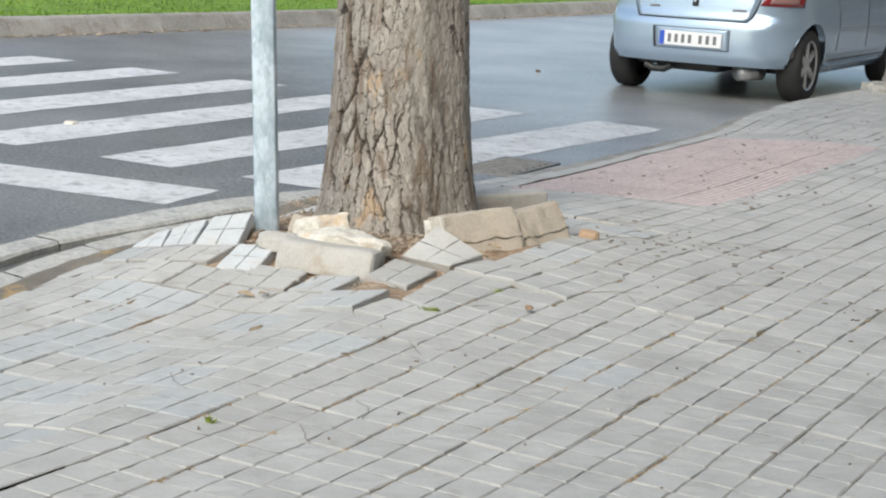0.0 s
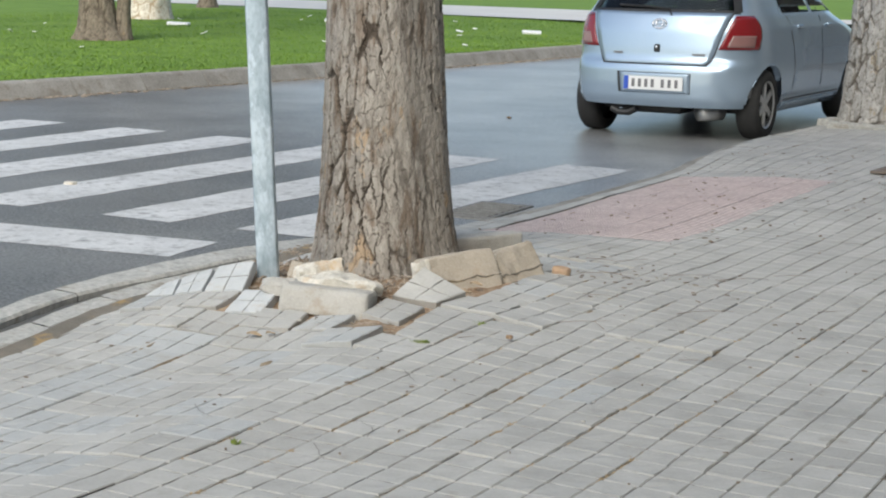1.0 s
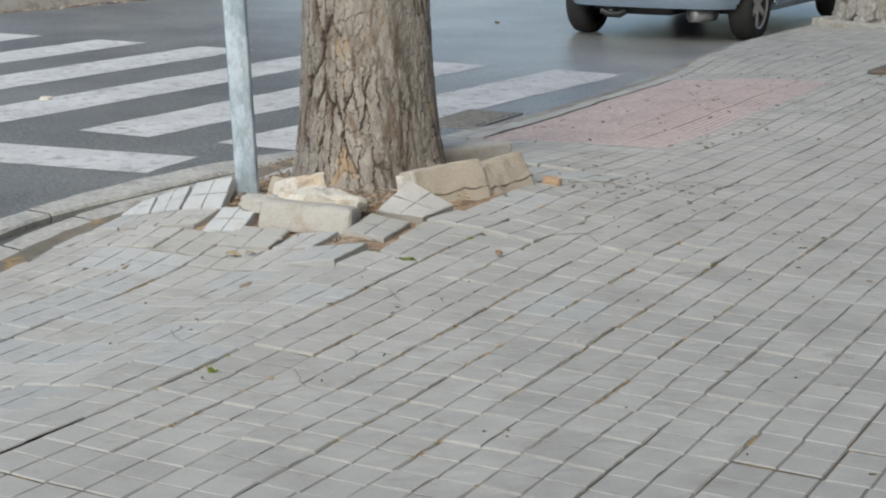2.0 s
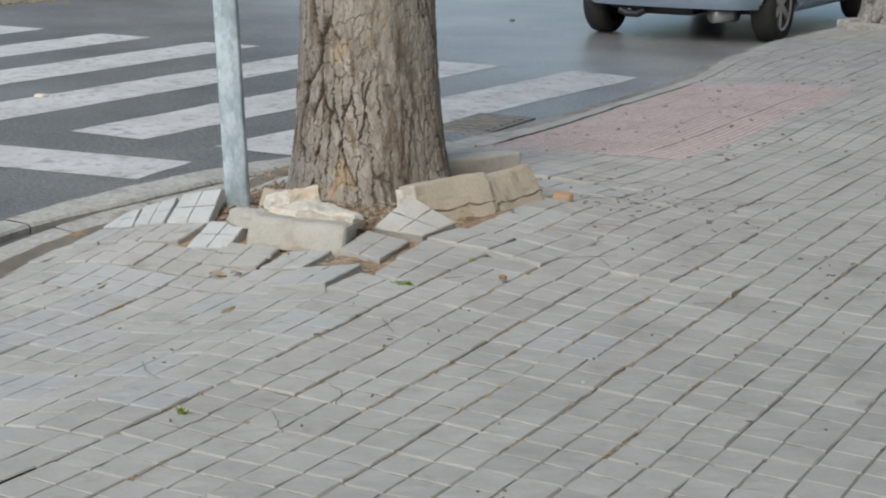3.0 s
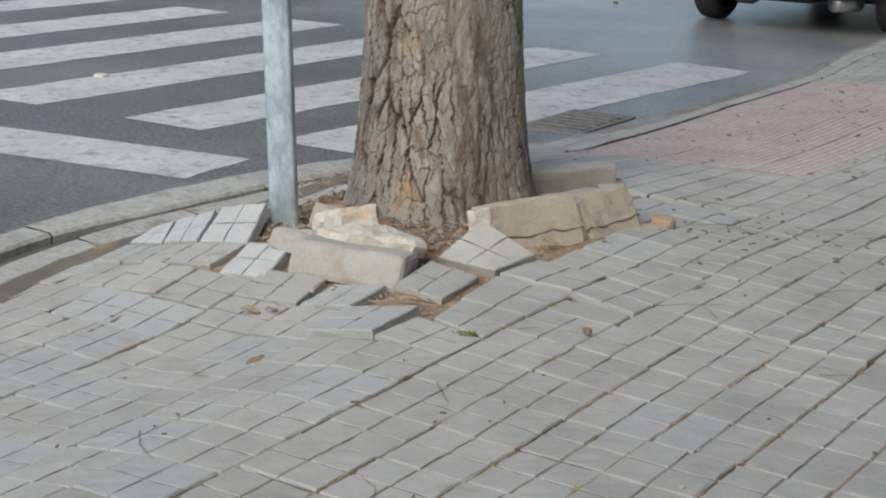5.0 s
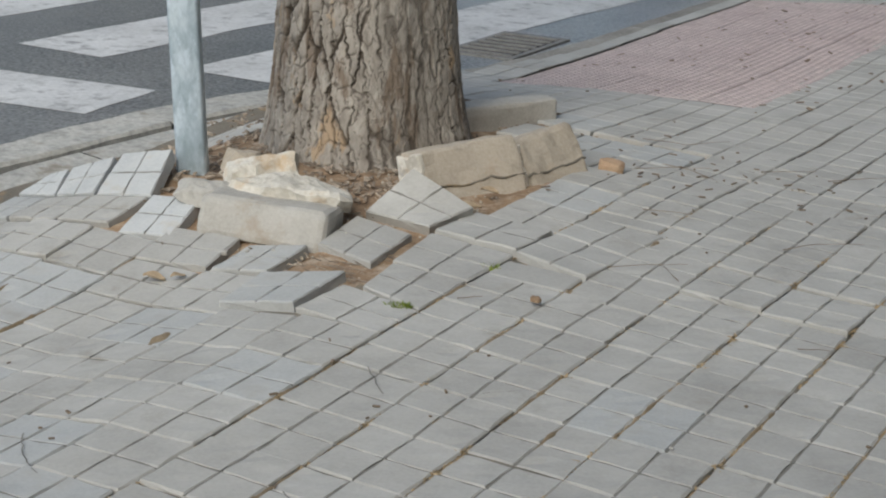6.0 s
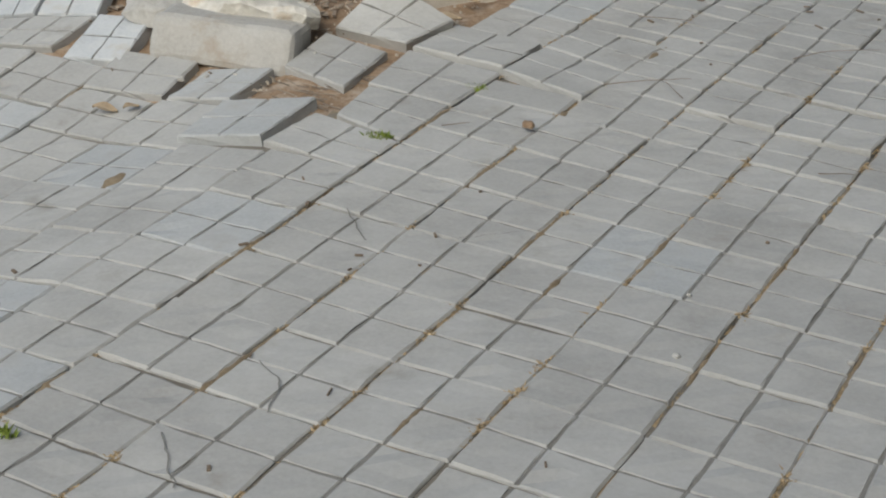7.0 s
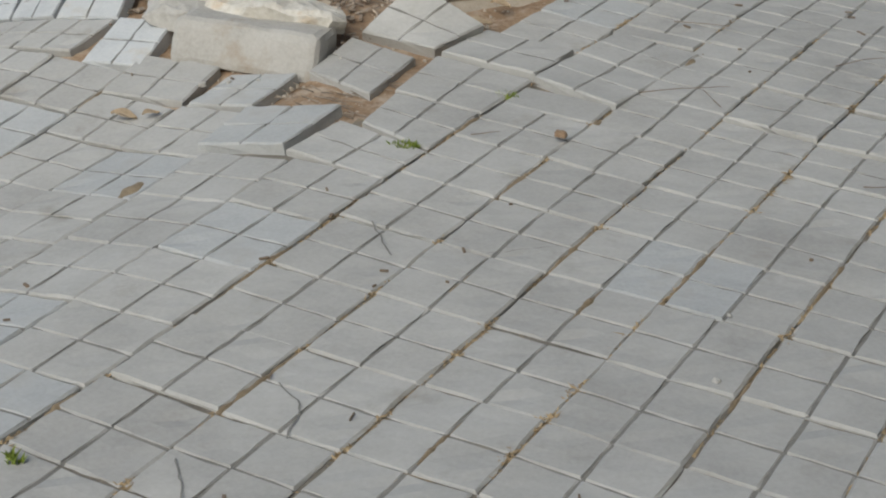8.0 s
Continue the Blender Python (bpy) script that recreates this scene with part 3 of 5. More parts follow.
def rock(name, label, size, m, mat_rock, seed, category="rock", sub=4, amount=0.35):
    bm = bmesh.new()
    bmesh.ops.create_icosphere(bm, subdivisions=sub, radius=0.5)
    for v in bm.verts:
        p = v.co.copy()
        n = noise.noise(p * 2.2 + Vector((seed, 0, 0))) * amount + noise.noise(p * 6 + Vector((0, seed, 0))) * amount * 0.3 + noise.noise(p * 15 + Vector((0, 0, seed))) * amount * 0.1
        q = p.normalized() * (0.5 + n * 0.5)
        for ax in range(3):
            q[ax] = max(-0.38, min(0.38, q[ax])) + 0.10 * n
        v.co = Vector((q.x * size[0] * 1.35, q.y * size[1] * 1.35, q.z * size[2] * 1.35))
    ob = part(name, bm, mat_rock, m=m)
    return tagged(ob, label, category)


BORDER = "border blocks round the tree"
block("border_block", "tilted grey concrete border block in front of the tree", (0.33, 0.17, 0.10), pose(-0.800, 0.980, 0.066, -4, 3, 15), M_BLOCK, 0.018, 0.004, 1.0, 5, 0.040, BORDER)
block("border_block", "cracked cream concrete border block lifted by roots", (0.31, 0.13, 0.165), pose(-0.578, 1.560, 0.096, -14, -3, 62), M_BLOCK_CREAM, 0.012, 0.0055, 5.0, 8, 0.035, BORDER, True)
block("border_block", "short cream concrete border block, chipped and tilted", (0.22, 0.14, 0.165), pose(-0.480, 1.815, 0.092, -18, -5, 72), M_BLOCK_CREAM, 0.014, 0.0065, 9.0, 8, 0.035, BORDER, True)
block("border_block", "straight grey-brown concrete border block behind the tree", (0.40, 0.10, 0.13), pose(-0.90, 2.33, 0.05, 0, 0, 62), M_BLOCK, 0.012, 0.004, 13.0, 5, 0.0, BORDER)
jagged_rock("limestone_rock", "rough cream limestone rock resting on a border block", (0.32, 0.15, 0.082), pose(-0.815, 1.09, 0.104, 6, 3, 22), M_LIME, 3)
jagged_rock("limestone_rock", "angular cream limestone lump leaning on another rock", (0.18, 0.12, 0.085), pose(-0.945, 1.145, 0.122, 10, -8, 30), M_LIME, 9)
rock("brick_fragment", "broken orange-brown brick fragment lying on the paving", (0.07, 0.05, 0.042), pose(-0.335, 1.965, 0.064, 8, 5, 20), M_BRICK, 4.0, "brick", 3, 0.30)
jagged_rock("rubble_stone", "small tan rubble stone beside the post", (0.10, 0.08, 0.09), pose(-1.12, 1.28, 0.085, 0, 10, 20), M_BLOCK_CREAM, 12)
jagged_rock("mortar_lump", "pale broken mortar lump at the end of a border block", (0.17, 0.10, 0.06), pose(-1.02, 1.02, 0.085, 0, 4, 20), M_BLOCK, 15)
block("border_block", "pale chipped border block at the foot of the second tree", (0.55, 0.12, 0.14), pose(-1.15, 9.55, -0.02, 0, 2, 4), M_KERB, 0.014, 0.008, 21.0, 5, 0.0, "border blocks round the second tree")
block("border_block", "pale chipped border block at the foot of the second tree", (0.50, 0.12, 0.14), pose(-0.60, 9.62, -0.02, 0, -3, 8), M_KERB, 0.014, 0.008, 25.0, 5, 0.0, "border blocks round the second tree")
block("border_block", "pale chipped border block at the foot of the second tree", (0.50, 0.12, 0.14), pose(-1.50, 9.95, -0.02, 0, 2, 86), M_KERB, 0.014, 0.008, 29.0, 5, 0.0, "border blocks round the second tree")

# ---- soil of the tree pit ----
def pit_z(x, y):
    """Height of the soil: sunk round the trunk, up under the paving at its rim."""
    sunk = smooth01(0.72, 0.50, (Vector((x, y)) - TREE).length)
    return (ground_z(x, y) - 0.024) * (1 - sunk) + 0.034 * sunk


bm = bmesh.new()
rows = []
for iy in range(61):
    y = 0.62 + iy * 0.036
    row = []
    for ix in range(41):
        x = -1.53 + ix * 0.0288
        d = (Vector((x, y)) - TREE).length
        z = pit_z(x, y) + 0.010 * noise.noise((x * 9, y * 9, 2.0)) + 0.006 * noise.noise((x * 30, y * 30, 4.0))
        if x > -0.62 and y < 1.1 or y > 2.55 or x < -1.46 or y < 0.78 or x > -0.46:
            z = ground_z(x, y) - 0.016 + 0.004 * noise.noise((x * 30, y * 30, 4.0))
        row.append((x, y, z))
    rows.append(row)
from_grid(bm, rows)
soil = part("tree_pit_soil", bm, M_SOIL, smooth=True)
tagged(soil, "bare reddish-brown soil around the tree roots", "soil", kind="structure")

# ---- island with lawn ----
ISLAND = [(-60, -10.6), (4, -9.75), (8, -9.42), (10, -9.2), (13, -8.95), (20, -8.75), (40, -8.2), (200, -8)]


def island_x(y):
    return along(ISLAND, y)


lawn_bm = bmesh.new()
rows = []
for iy in range(101):
    y = -60 + iy * 2.4 if iy < 25 else (iy - 25) * 0.8 if iy < 75 else 40 + (iy - 75) * 6.4
    k = island_x(y) - 0.2
    row = []
    for ix in range(41):
        x = k - 90 * (ix / 40) ** 2
        row.append((x, y, 0.07 + 0.02 * noise.noise((x * 0.4, y * 0.4, 0)) + 0.10 * smooth01(0, 8, k - x)))
    rows.append(row)
from_grid(lawn_bm, rows)
lawn = part("lawn", lawn_bm, M_GRASS, smooth=True)
tagged(lawn, "bright green mown lawn on the traffic island", "lawn", kind="structure")

island_kerb = thing("island_kerb", "weathered grey concrete kerb with sloping face round the lawn", "kerb", kind="structure")
y = -6.0
while y < 40:
    bm = bmesh.new()
    rows = []
    for t in (0.008, 0.33, 0.66, 0.992):
        yy = y + t
        k = island_x(yy)
        rows.append([(k + 0.01, yy, -0.2), (k, yy, -0.085), (k - 0.09, yy, 0.055), (k - 0.115, yy, 0.075), (k - 0.24, yy, 0.08), (k - 0.25, yy, -0.2)])
    vs = from_grid(bm, rows)
    bm.faces.new(vs[0])
    bm.faces.new(vs[-1][::-1])
    roughen(bm, 0.004, 6, y)
    bmesh.ops.recalc_face_normals(bm, faces=bm.faces)
    part("kerb_stone", bm, M_KERB_OLD, island_kerb)
    y += 1.0


def far_ribbon(name, pts, width, z, mat_path, label):
    bm = bmesh.new()
    rows = []
    for i, p in enumerate(pts):
        a, b = Vector(pts[max(0, i - 1)]), Vector(pts[min(len(pts) - 1, i + 1)])
        d = (b - a).normalized()
        n = Vector((-d.y, d.x))
        rows.append([(p[0] + n.x * s * width, p[1] + n.y * s * width, z) for s in (-0.5, -0.17, 0.17, 0.5)])
    from_grid(bm, rows)
    bmesh.ops.recalc_face_normals(bm, faces=bm.faces)
    ob = part(name, bm, mat_path)
    return tagged(ob, label, "path", kind="structure")


far_ribbon("park_path", [(-62, 46), (-40, 42), (-28, 39.5), (-18, 36.5), (-12, 34.5), (-8.3, 33)], 8.5, 0.19, M_PATH, "pale paved path crossing the lawn")

# grass blades on the visible part of the lawn
rng = np.random.default_rng(4)
verts, faces = [], []
while len(faces) < 90000:
    y = 5 + 27 * rng.random() ** 1.3
    x = island_x(y) - 0.22 - 16 * rng.random() ** 1.5
    k = island_x(y) - 0.2
    z = 0.065 + 0.10 * smooth01(0, 8, k - x) + 0.02 * noise.noise((x * 0.4, y * 0.4, 0))
    a = rng.random() * 6.28
    h, w = 0.012 + 0.020 * rng.random(), 0.008 + 0.008 * rng.random()
    lx, ly = (rng.random() - 0.5) * 0.05, (rng.random() - 0.5) * 0.05
    i = len(verts)
    verts += [(x - w * math.cos(a), y - w * math.sin(a), z), (x + w * math.cos(a), y + w * math.sin(a), z), (x + lx, y + ly, z + h)]
    faces.append((i, i + 1, i + 2))
me = bpy.data.meshes.new("grass")
me.from_pydata(verts, [], faces)
me.materials.append(M_BLADE)
tagged(new("grass", me), "short bright green mown grass blades", "grass", kind="stuff")

park_tree = thing("park_tree", "dark-barked forked tree on the lawn", "tree", pose(-14.45, 15.15, 0.16), group="trees on the lawn")
trunk(park_tree, lambda z: 0.27 + 0.09 * math.exp(-max(z, 0) / 0.3) - 0.02 * z, 5.0, 21, M_BARK_DARK, 90, 90, 2.0, 0.03, (0.10, 0.35), lean=(-0.12, 0.05), flare=0.12)
ob = trunk(park_tree, lambda z: 0.10 + 0.05 * math.exp(-max(z, 0) / 0.3) - 0.01 * z, 4.0, 22, M_BARK_DARK, 60, 60, 2.0, 0.02, (0.08, 0.3), lean=(0.02, 0.1), flare=0.08)
ob.matrix_basis = pose(0.30, 0.16, 0)
pale_tree = thing("park_tree", "pale smooth-barked tree with peeling patches on the lawn", "tree", pose(-20.1, 23.1, 0.17), group="trees on the lawn")
trunk(pale_tree, lambda z: 0.42 + 0.06 * math.exp(-max(z, 0) / 0.3) - 0.02 * z, 5.0, 23, M_BARK_PALE, 80, 80, 2.0, 0.012, (0.2, 0.3), flare=0.05)
far_tree = thing("park_tree", "thin dark-barked tree far across the lawn", "tree", pose(-25.8, 32.4, 0.17), group="trees on the lawn")
trunk(far_tree, lambda z: 0.20 + 0.10 * math.exp(-max(z, 0) / 0.3) - 0.01 * z, 5.0, 24, M_BARK_DARK, 60, 60, 2.0, 0.02, (0.1, 0.3), flare=0.08)
# unseen crowns, added to darken what the road mirrors on the left
crown(park_tree, (-0.6, 0.4, 7.6), (3.4, 3.4, 2.0), 33, M_BARK_DARK, (-0.55, 0.25, 4.9), 7000)
crown(pale_tree, (0, 0, 7.8), (3.6, 3.6, 2.2), 34, M_BARK_PALE, (0, 0, 4.9), 7000)
crown(far_tree, (0, 0, 7.4), (3.0, 3.0, 2.0), 35, M_BARK_DARK, (0, 0, 4.9), 5000)


# ---- parked car ----
M_PAINTWORK = material("silver_blue_paint", [(0.40, 0.505, 0.625), (0.43, 0.535, 0.655)], 1.5, 60, 0.27, 0, metal=0.55)
M_PAINTWORK.node_tree.nodes["Principled BSDF"].inputs["Coat Weight"].default_value = 0.6
M_BLACK = material("black_plastic", [(0.012, 0.012, 0.013), (0.03, 0.03, 0.032)], 6, 90, 0.55, 0.1)
M_RUBBER = material("tyre_rubber", [(0.016, 0.016, 0.017), (0.035, 0.034, 0.033)], 10, 120, 0.85, 0.3)
M_RIM = material("alloy", [(0.50, 0.50, 0.50), (0.60, 0.60, 0.60)], 8, 60, 0.35, 0, metal=0.8)
M_CHROME = plain("chrome", (0.75, 0.76, 0.78), 0.15, 1.0)
M_TAIL = plain("tail_lamp_red", (0.22, 0.012, 0.016), 0.12, 0.0, 0.8)
M_TAIL_CLEAR = plain("tail_lamp_clear", (0.28, 0.15, 0.14), 0.12, 0.0, 0.8)
M_PLATE = plain("plate_white", (0.80, 0.80, 0.80), 0.45)
M_BLUE = plain("plate_blue", (0.03, 0.09, 0.50), 0.45)
M_INK = plain("plate_ink", (0.16, 0.16, 0.17), 0.5)
M_SEAT = material("seat_cloth", [(0.03, 0.03, 0.033), (0.06, 0.06, 0.063)], 8, 120, 0.95, 0.2)
M_GLASS = bpy.data.materials.new("tinted_glass")
M_GLASS.use_nodes = True
gn = M_GLASS.node_tree
gb = gn.nodes["Principled BSDF"]
gn.nodes.remove(gb)
tr, gl, mx, fr = gn.nodes.new("ShaderNodeBsdfTransparent"), gn.nodes.new("ShaderNodeBsdfGlossy"), gn.nodes.new("ShaderNodeMixShader"), gn.nodes.new("ShaderNodeFresnel")
tr.inputs[0].default_value = (0.50, 0.56, 0.52, 1)
gl.inputs["Roughness"].default_value = 0.03
gn.links.new(fr.outputs[0], mx.inputs[0])
gn.links.new(tr.outputs[0], mx.inputs[1])
gn.links.new(gl.outputs[0], mx.inputs[2])
gn.links.new(mx.outputs[0], gn.nodes["Material Output"].inputs[0])

CAR_W = [(0.20, 0.74), (0.26, 0.80), (0.36, 0.832), (0.55, 0.8475), (0.75, 0.845), (0.92, 0.83), (1.02, 0.795), (1.10, 0.755), (1.30, 0.665), (1.42, 0.60), (1.49, 0.52), (1.52, 0.42), (1.535, 0.25)]
CAR_R = [(0.20, 0.12), (0.26, 0.055), (0.34, 0.015), (0.45, 0.0), (0.58, 0.005), (0.635, 0.025), (0.66, 0.055), (0.75, 0.062), (0.90, 0.085), (1.02, 0.13), (1.10, 0.185), (1.30, 0.33), (1.42, 0.44), (1.49, 0.60), (1.52, 0.80), (1.535, 1.10)]
CAR_F = [(0.20, 3.62), (0.30, 3.70), (0.50, 3.75), (0.70, 3.68), (0.85, 3.45), (0.95, 3.05), (1.02, 2.75), (1.10, 2.62), (1.30, 2.25), (1.42, 1.98), (1.49, 1.75), (1.52, 1.55), (1.535, 1.40)]
SQ = 7.0
RINGS = {}


def soft(table, z):
    return (along(table, z - 0.02) + 2 * along(table, z) + along(table, z + 0.02)) / 4


def car_dims(z):
    w, r, f = soft(CAR_W, z), soft(CAR_R, z), soft(CAR_F, z)
    return w, (r + f) / 2, (f - r) / 2


def half_ring(z):
    """The outline at a height from the middle of the tail round one flank to the middle of the nose: x, y and the way along it."""
    key = round(z, 4)
    if key not in RINGS:
        w, yc, l = car_dims(z)
        a = np.linspace(0, math.pi, 1500)
        x = w * np.abs(np.sin(a)) ** (2 / SQ)
        y = yc - l * np.sign(np.cos(a)) * np.abs(np.cos(a)) ** (2 / SQ)
        y = y + 0.10 * (x / w) ** 2 * np.clip(1 - (y - (yc - l)) / 0.7, 0, 1)
        s = np.concatenate([[0], np.cumsum(np.hypot(np.diff(x), np.diff(y)))])
        RINGS[key] = x, np.maximum.accumulate(y), s
    return RINGS[key]


def rear_y(x, z):
    xs, ys, _ = half_ring(z)
    n = len(xs) // 2
    return float(np.interp(abs(x), xs[:n], ys[:n]))


def side_x(y, z):
    xs, ys, _ = half_ring(z)
    return float(np.interp(y, ys, xs))


def round_corner(z, s):
    xs, ys, ss = half_ring(z)
    return float(np.interp(s, ss, xs)), float(np.interp(s, ss, ys))


def way_at(z, x=None, y=None):
    xs, ys, ss = half_ring(z)
    n = len(xs) // 2
    return float(np.interp(x, xs[:n], ss[:n])) if x is not None else float(np.interp(y, ys, ss))


def car_ring(z):
    xs, ys, ss = half_ring(z)
    s = np.linspace(0, ss[-1], 200)
    x, y = np.interp(s, ss, xs), np.interp(s, ss, ys)
    return [(x[i], y[i], z) for i in range(200)] + [(-x[i], y[i], z) for i in range(198, 0, -1)]


WHEEL_Y, WHEEL_Z, ARCH = (0.58, 3.04), 0.29, 0.335


def in_window(p):
    x, y, z = p
    w, yc, l = car_dims(z)
    if 1.055 < z < 1.40:
        if y < yc - 0.72 * l and abs(x) < 0.80 * w:
            return True
        if abs(x) > 0.6 * w and (0.95 < y < 1.72 or 1.82 < y < 2.45 - (z - 1.1) * 0.9):
            return True
        if y > yc + 0.72 * l and abs(x) < 0.88 * w:
            return True
    return False


def rear_patch(rows, off, nx=16, thick=0.006):
    """A panel on the tail: rows of (z, x left, x right)."""
    bm = bmesh.new()
    pts = []
    zs = [r[0] for r in rows]
    n = 14
    for i in range(n + 1):
        z = zs[0] + (zs[-1] - zs[0]) * i / n
        xl, xr = along([(r[0], r[1]) for r in rows], z), along([(r[0], r[2]) for r in rows], z)
        pts.append([(xl + (xr - xl) * j / nx, rear_y(xl + (xr - xl) * j / nx, z) - off, z) for j in range(nx + 1)])
    from_grid(bm, pts)
    bmesh.ops.recalc_face_normals(bm, faces=bm.faces)
    bmesh.ops.solidify(bm, geom=bm.faces[:], thickness=thick)
    bmesh.ops.recalc_face_normals(bm, faces=bm.faces)
    return bm


def corner_patch(rows, off, sign, n=8, k=22, thick=0.012):
    """A panel that wraps round a rear corner: rows of (z, x on the tail, y on the flank)."""
    bm = bmesh.new()
    pts = []
    for i in range(n + 1):
        z = rows[0][0] + (rows[-1][0] - rows[0][0]) * i / n
        s0, s1 = way_at(z, x=along([(r[0], r[1]) for r in rows], z)), way_at(z, y=along([(r[0], r[2]) for r in rows], z))
        row = []
        for j in range(k + 1):
            s = s0 + (s1 - s0) * j / k
            x, y = round_corner(z, s)
            xa, ya = round_corner(z, s - 0.01)
            xb, yb = round_corner(z, s + 0.01)
            nrm = Vector((yb - ya, -(xb - xa), 0)).normalized()
            row.append((sign * (x + nrm.x * off), y + nrm.y * off, z))
        pts.append(row)
    from_grid(bm, pts)
    bmesh.ops.recalc_face_normals(bm, faces=bm.faces)
    bmesh.ops.solidify(bm, geom=bm.faces[:], thickness=thick)
    bmesh.ops.recalc_face_normals(bm, faces=bm.faces)
    return bm


def side_patch(rows, off, sign, ny=14, thick=0.006, n=8):
    bm = bmesh.new()
    pts = []
    zs = [r[0] for r in rows]
    for i in range(n + 1):
        z = zs[0] + (zs[-1] - zs[0]) * i / n
        ya, yb = along([(r[0], r[1]) for r in rows], z), along([(r[0], r[2]) for r in rows], z)
        pts.append([(sign * (side_x(ya + (yb - ya) * j / ny, z) + off), ya + (yb - ya) * j / ny, z) for j in range(ny + 1)])
    from_grid(bm, pts)
    bmesh.ops.recalc_face_normals(bm, faces=bm.faces)
    bmesh.ops.solidify(bm, geom=bm.faces[:], thickness=thick)
    bmesh.ops.recalc_face_normals(bm, faces=bm.faces)
    return bm


def lathe(bm, profile, sides=40, axis_x=True):
    """Turn (offset, radius) pairs round the x axis."""
    rows = [[(o, r * math.cos(2 * math.pi * k / sides), r * math.sin(2 * math.pi * k / sides)) for k in range(sides)] for o, r in profile]
    from_grid(bm, rows, close_u=True)
    bmesh.ops.recalc_face_normals(bm, faces=bm.faces)


def build_car(m):
    car = thing("parked_car", "small silver-blue hatchback parked at the kerb", "car", m)
    bm = bmesh.new()
    zs = [0.20 + (1.535 - 0.20) * i / 74 for i in range(75)]
    rings = [car_ring(z) for z in zs]
    vs = from_grid(bm, rings, close_u=True)
    bm.faces.new(vs[-1])
    drop = []
    for f in bm.faces:
        c = f.calc_center_median()
        if any((c.y - wy) ** 2 + (c.z - WHEEL_Z) ** 2 < ARCH ** 2 for wy in WHEEL_Y) and abs(c.x) > 0.5:
            drop.append(f)
        elif in_window(c):
            drop.append(f)
        elif c.z < 0.27 and c.y < 0.5 and abs(c.x) < 0.70 and len(f.verts) == 4:
            drop.append(f)
    bmesh.ops.delete(bm, geom=drop, context="FACES")
    bmesh.ops.recalc_face_normals(bm, faces=bm.faces)
    body = part("body", bm, M_PAINTWORK, car, smooth=True)
    # wheel arch lips and liners
    for wy in WHEEL_Y:
        for s in (-1, 1):
            bm = bmesh.new()
            pts = []
            for k in range(25):
                a = radians(2 + 176 * k / 24)
                y, z = wy + (ARCH + 0.004) * math.cos(a), WHEEL_Z + (ARCH + 0.004) * math.sin(a)
                pts.append((s * (side_x(y, max(z, 0.21)) - 0.002), y, z))
            tube(bm, pts, 0.005, 8)
            part("arch_lip", bm, M_PAINTWORK, body, smooth=True)
            bm = bmesh.new()
            rows = [[(s * o, wy + (ARCH + 0.012) * math.cos(radians(12 + 156 * k / 20)), WHEEL_Z + (ARCH + 0.012) * math.sin(radians(12 + 156 * k / 20))) for k in range(21)] for o in (0.50, 0.78)]
            vs = from_grid(bm, rows)
            bm.faces.new(vs[0])
            part("arch_liner", bm, M_BLACK, body)
    # tail
    seam = rear_patch([(0.618, -0.455, 0.455), (0.655, -0.49, 0.49), (0.74, -0.52, 0.52), (0.90, -0.565, 0.565), (1.045, -0.612, 0.612)], 0.003)
    part("tailgate_seam", seam, M_BLACK, body, "dark shut line")
    gate = rear_patch([(0.630, -0.440, 0.440), (0.665, -0.48, 0.48), (0.74, -0.511, 0.511), (0.90, -0.557, 0.557), (1.05, -0.602, 0.602)], 0.011, 24)
    tailgate = part("tailgate", gate, M_PAINTWORK, car, smooth=True)
    part("rear_window", rear_patch([(1.05, -0.63, 0.63), (1.25, -0.58, 0.58), (1.40, -0.50, 0.50)], 0.006, thick=0.004), M_GLASS, car, "dark tinted rear window", smooth=True).visible_shadow = False
    for rows in ([(1.044, -0.655, 0.655), (1.070, -0.655, 0.655)], [(1.385, -0.53, 0.53), (1.42, -0.52, 0.52)]):
        part("window_trim", rear_patch(rows, 0.009), M_BLACK, tailgate)
    for s in (-1, 1):
        rows = [(1.06, 0.61, 0.665), (1.40, 0.475, 0.54)]
        part("window_trim", rear_patch([(z, min(s * a, s * b), max(s * a, s * b)) for z, a, b in rows], 0.009, 5), M_BLACK, tailgate)
        lamp = part("tail_lamp", corner_patch([(0.755, 0.530, 0.36), (0.855, 0.572, 0.40), (0.955, 0.600, 0.40), (1.03, 0.628, 0.36)], 0.010, s), M_TAIL, car, "red tail lamp", smooth=True)
        part("lens", corner_patch([(0.775, 0.595, 0.30), (0.87, 0.63, 0.33)], 0.013, s, 5, 16, 0.004), M_TAIL_CLEAR, lamp, "clear reversing lens", smooth=True)
    part("plate_recess", rear_patch([(0.385, -0.30, 0.335), (0.555, -0.315, 0.335)], 0.004), M_BLACK, body)
    part("plate_surround", rear_patch([(0.388, -0.275, 0.332), (0.549, -0.292, 0.332)], 0.008), M_PAINTWORK, body, smooth=True)
    bm = bmesh.new()
    box(bm, (0.52, 0.008, 0.112), (0, 0, 0), bevel=0.003)
    plate = part("number_plate", bm, M_PLATE, car, "white registration plate with blue band", m=pose(0.022, -0.016, 0.466, -2))
    bm = bmesh.new()
    box(bm, (0.04, 0.003, 0.108), (-0.238, -0.005, 0))
    part("plate_band", bm, M_BLUE, plate)
    for i, x in enumerate((-0.175, -0.118, -0.061, -0.004, 0.085, 0.145, 0.205)):
        bm = bmesh.new()
        box(bm, (0.027, 0.003, 0.066), (x, -0.005, 0))
        part("plate_mark", bm, M_INK, plate)
    bm = bmesh.new()
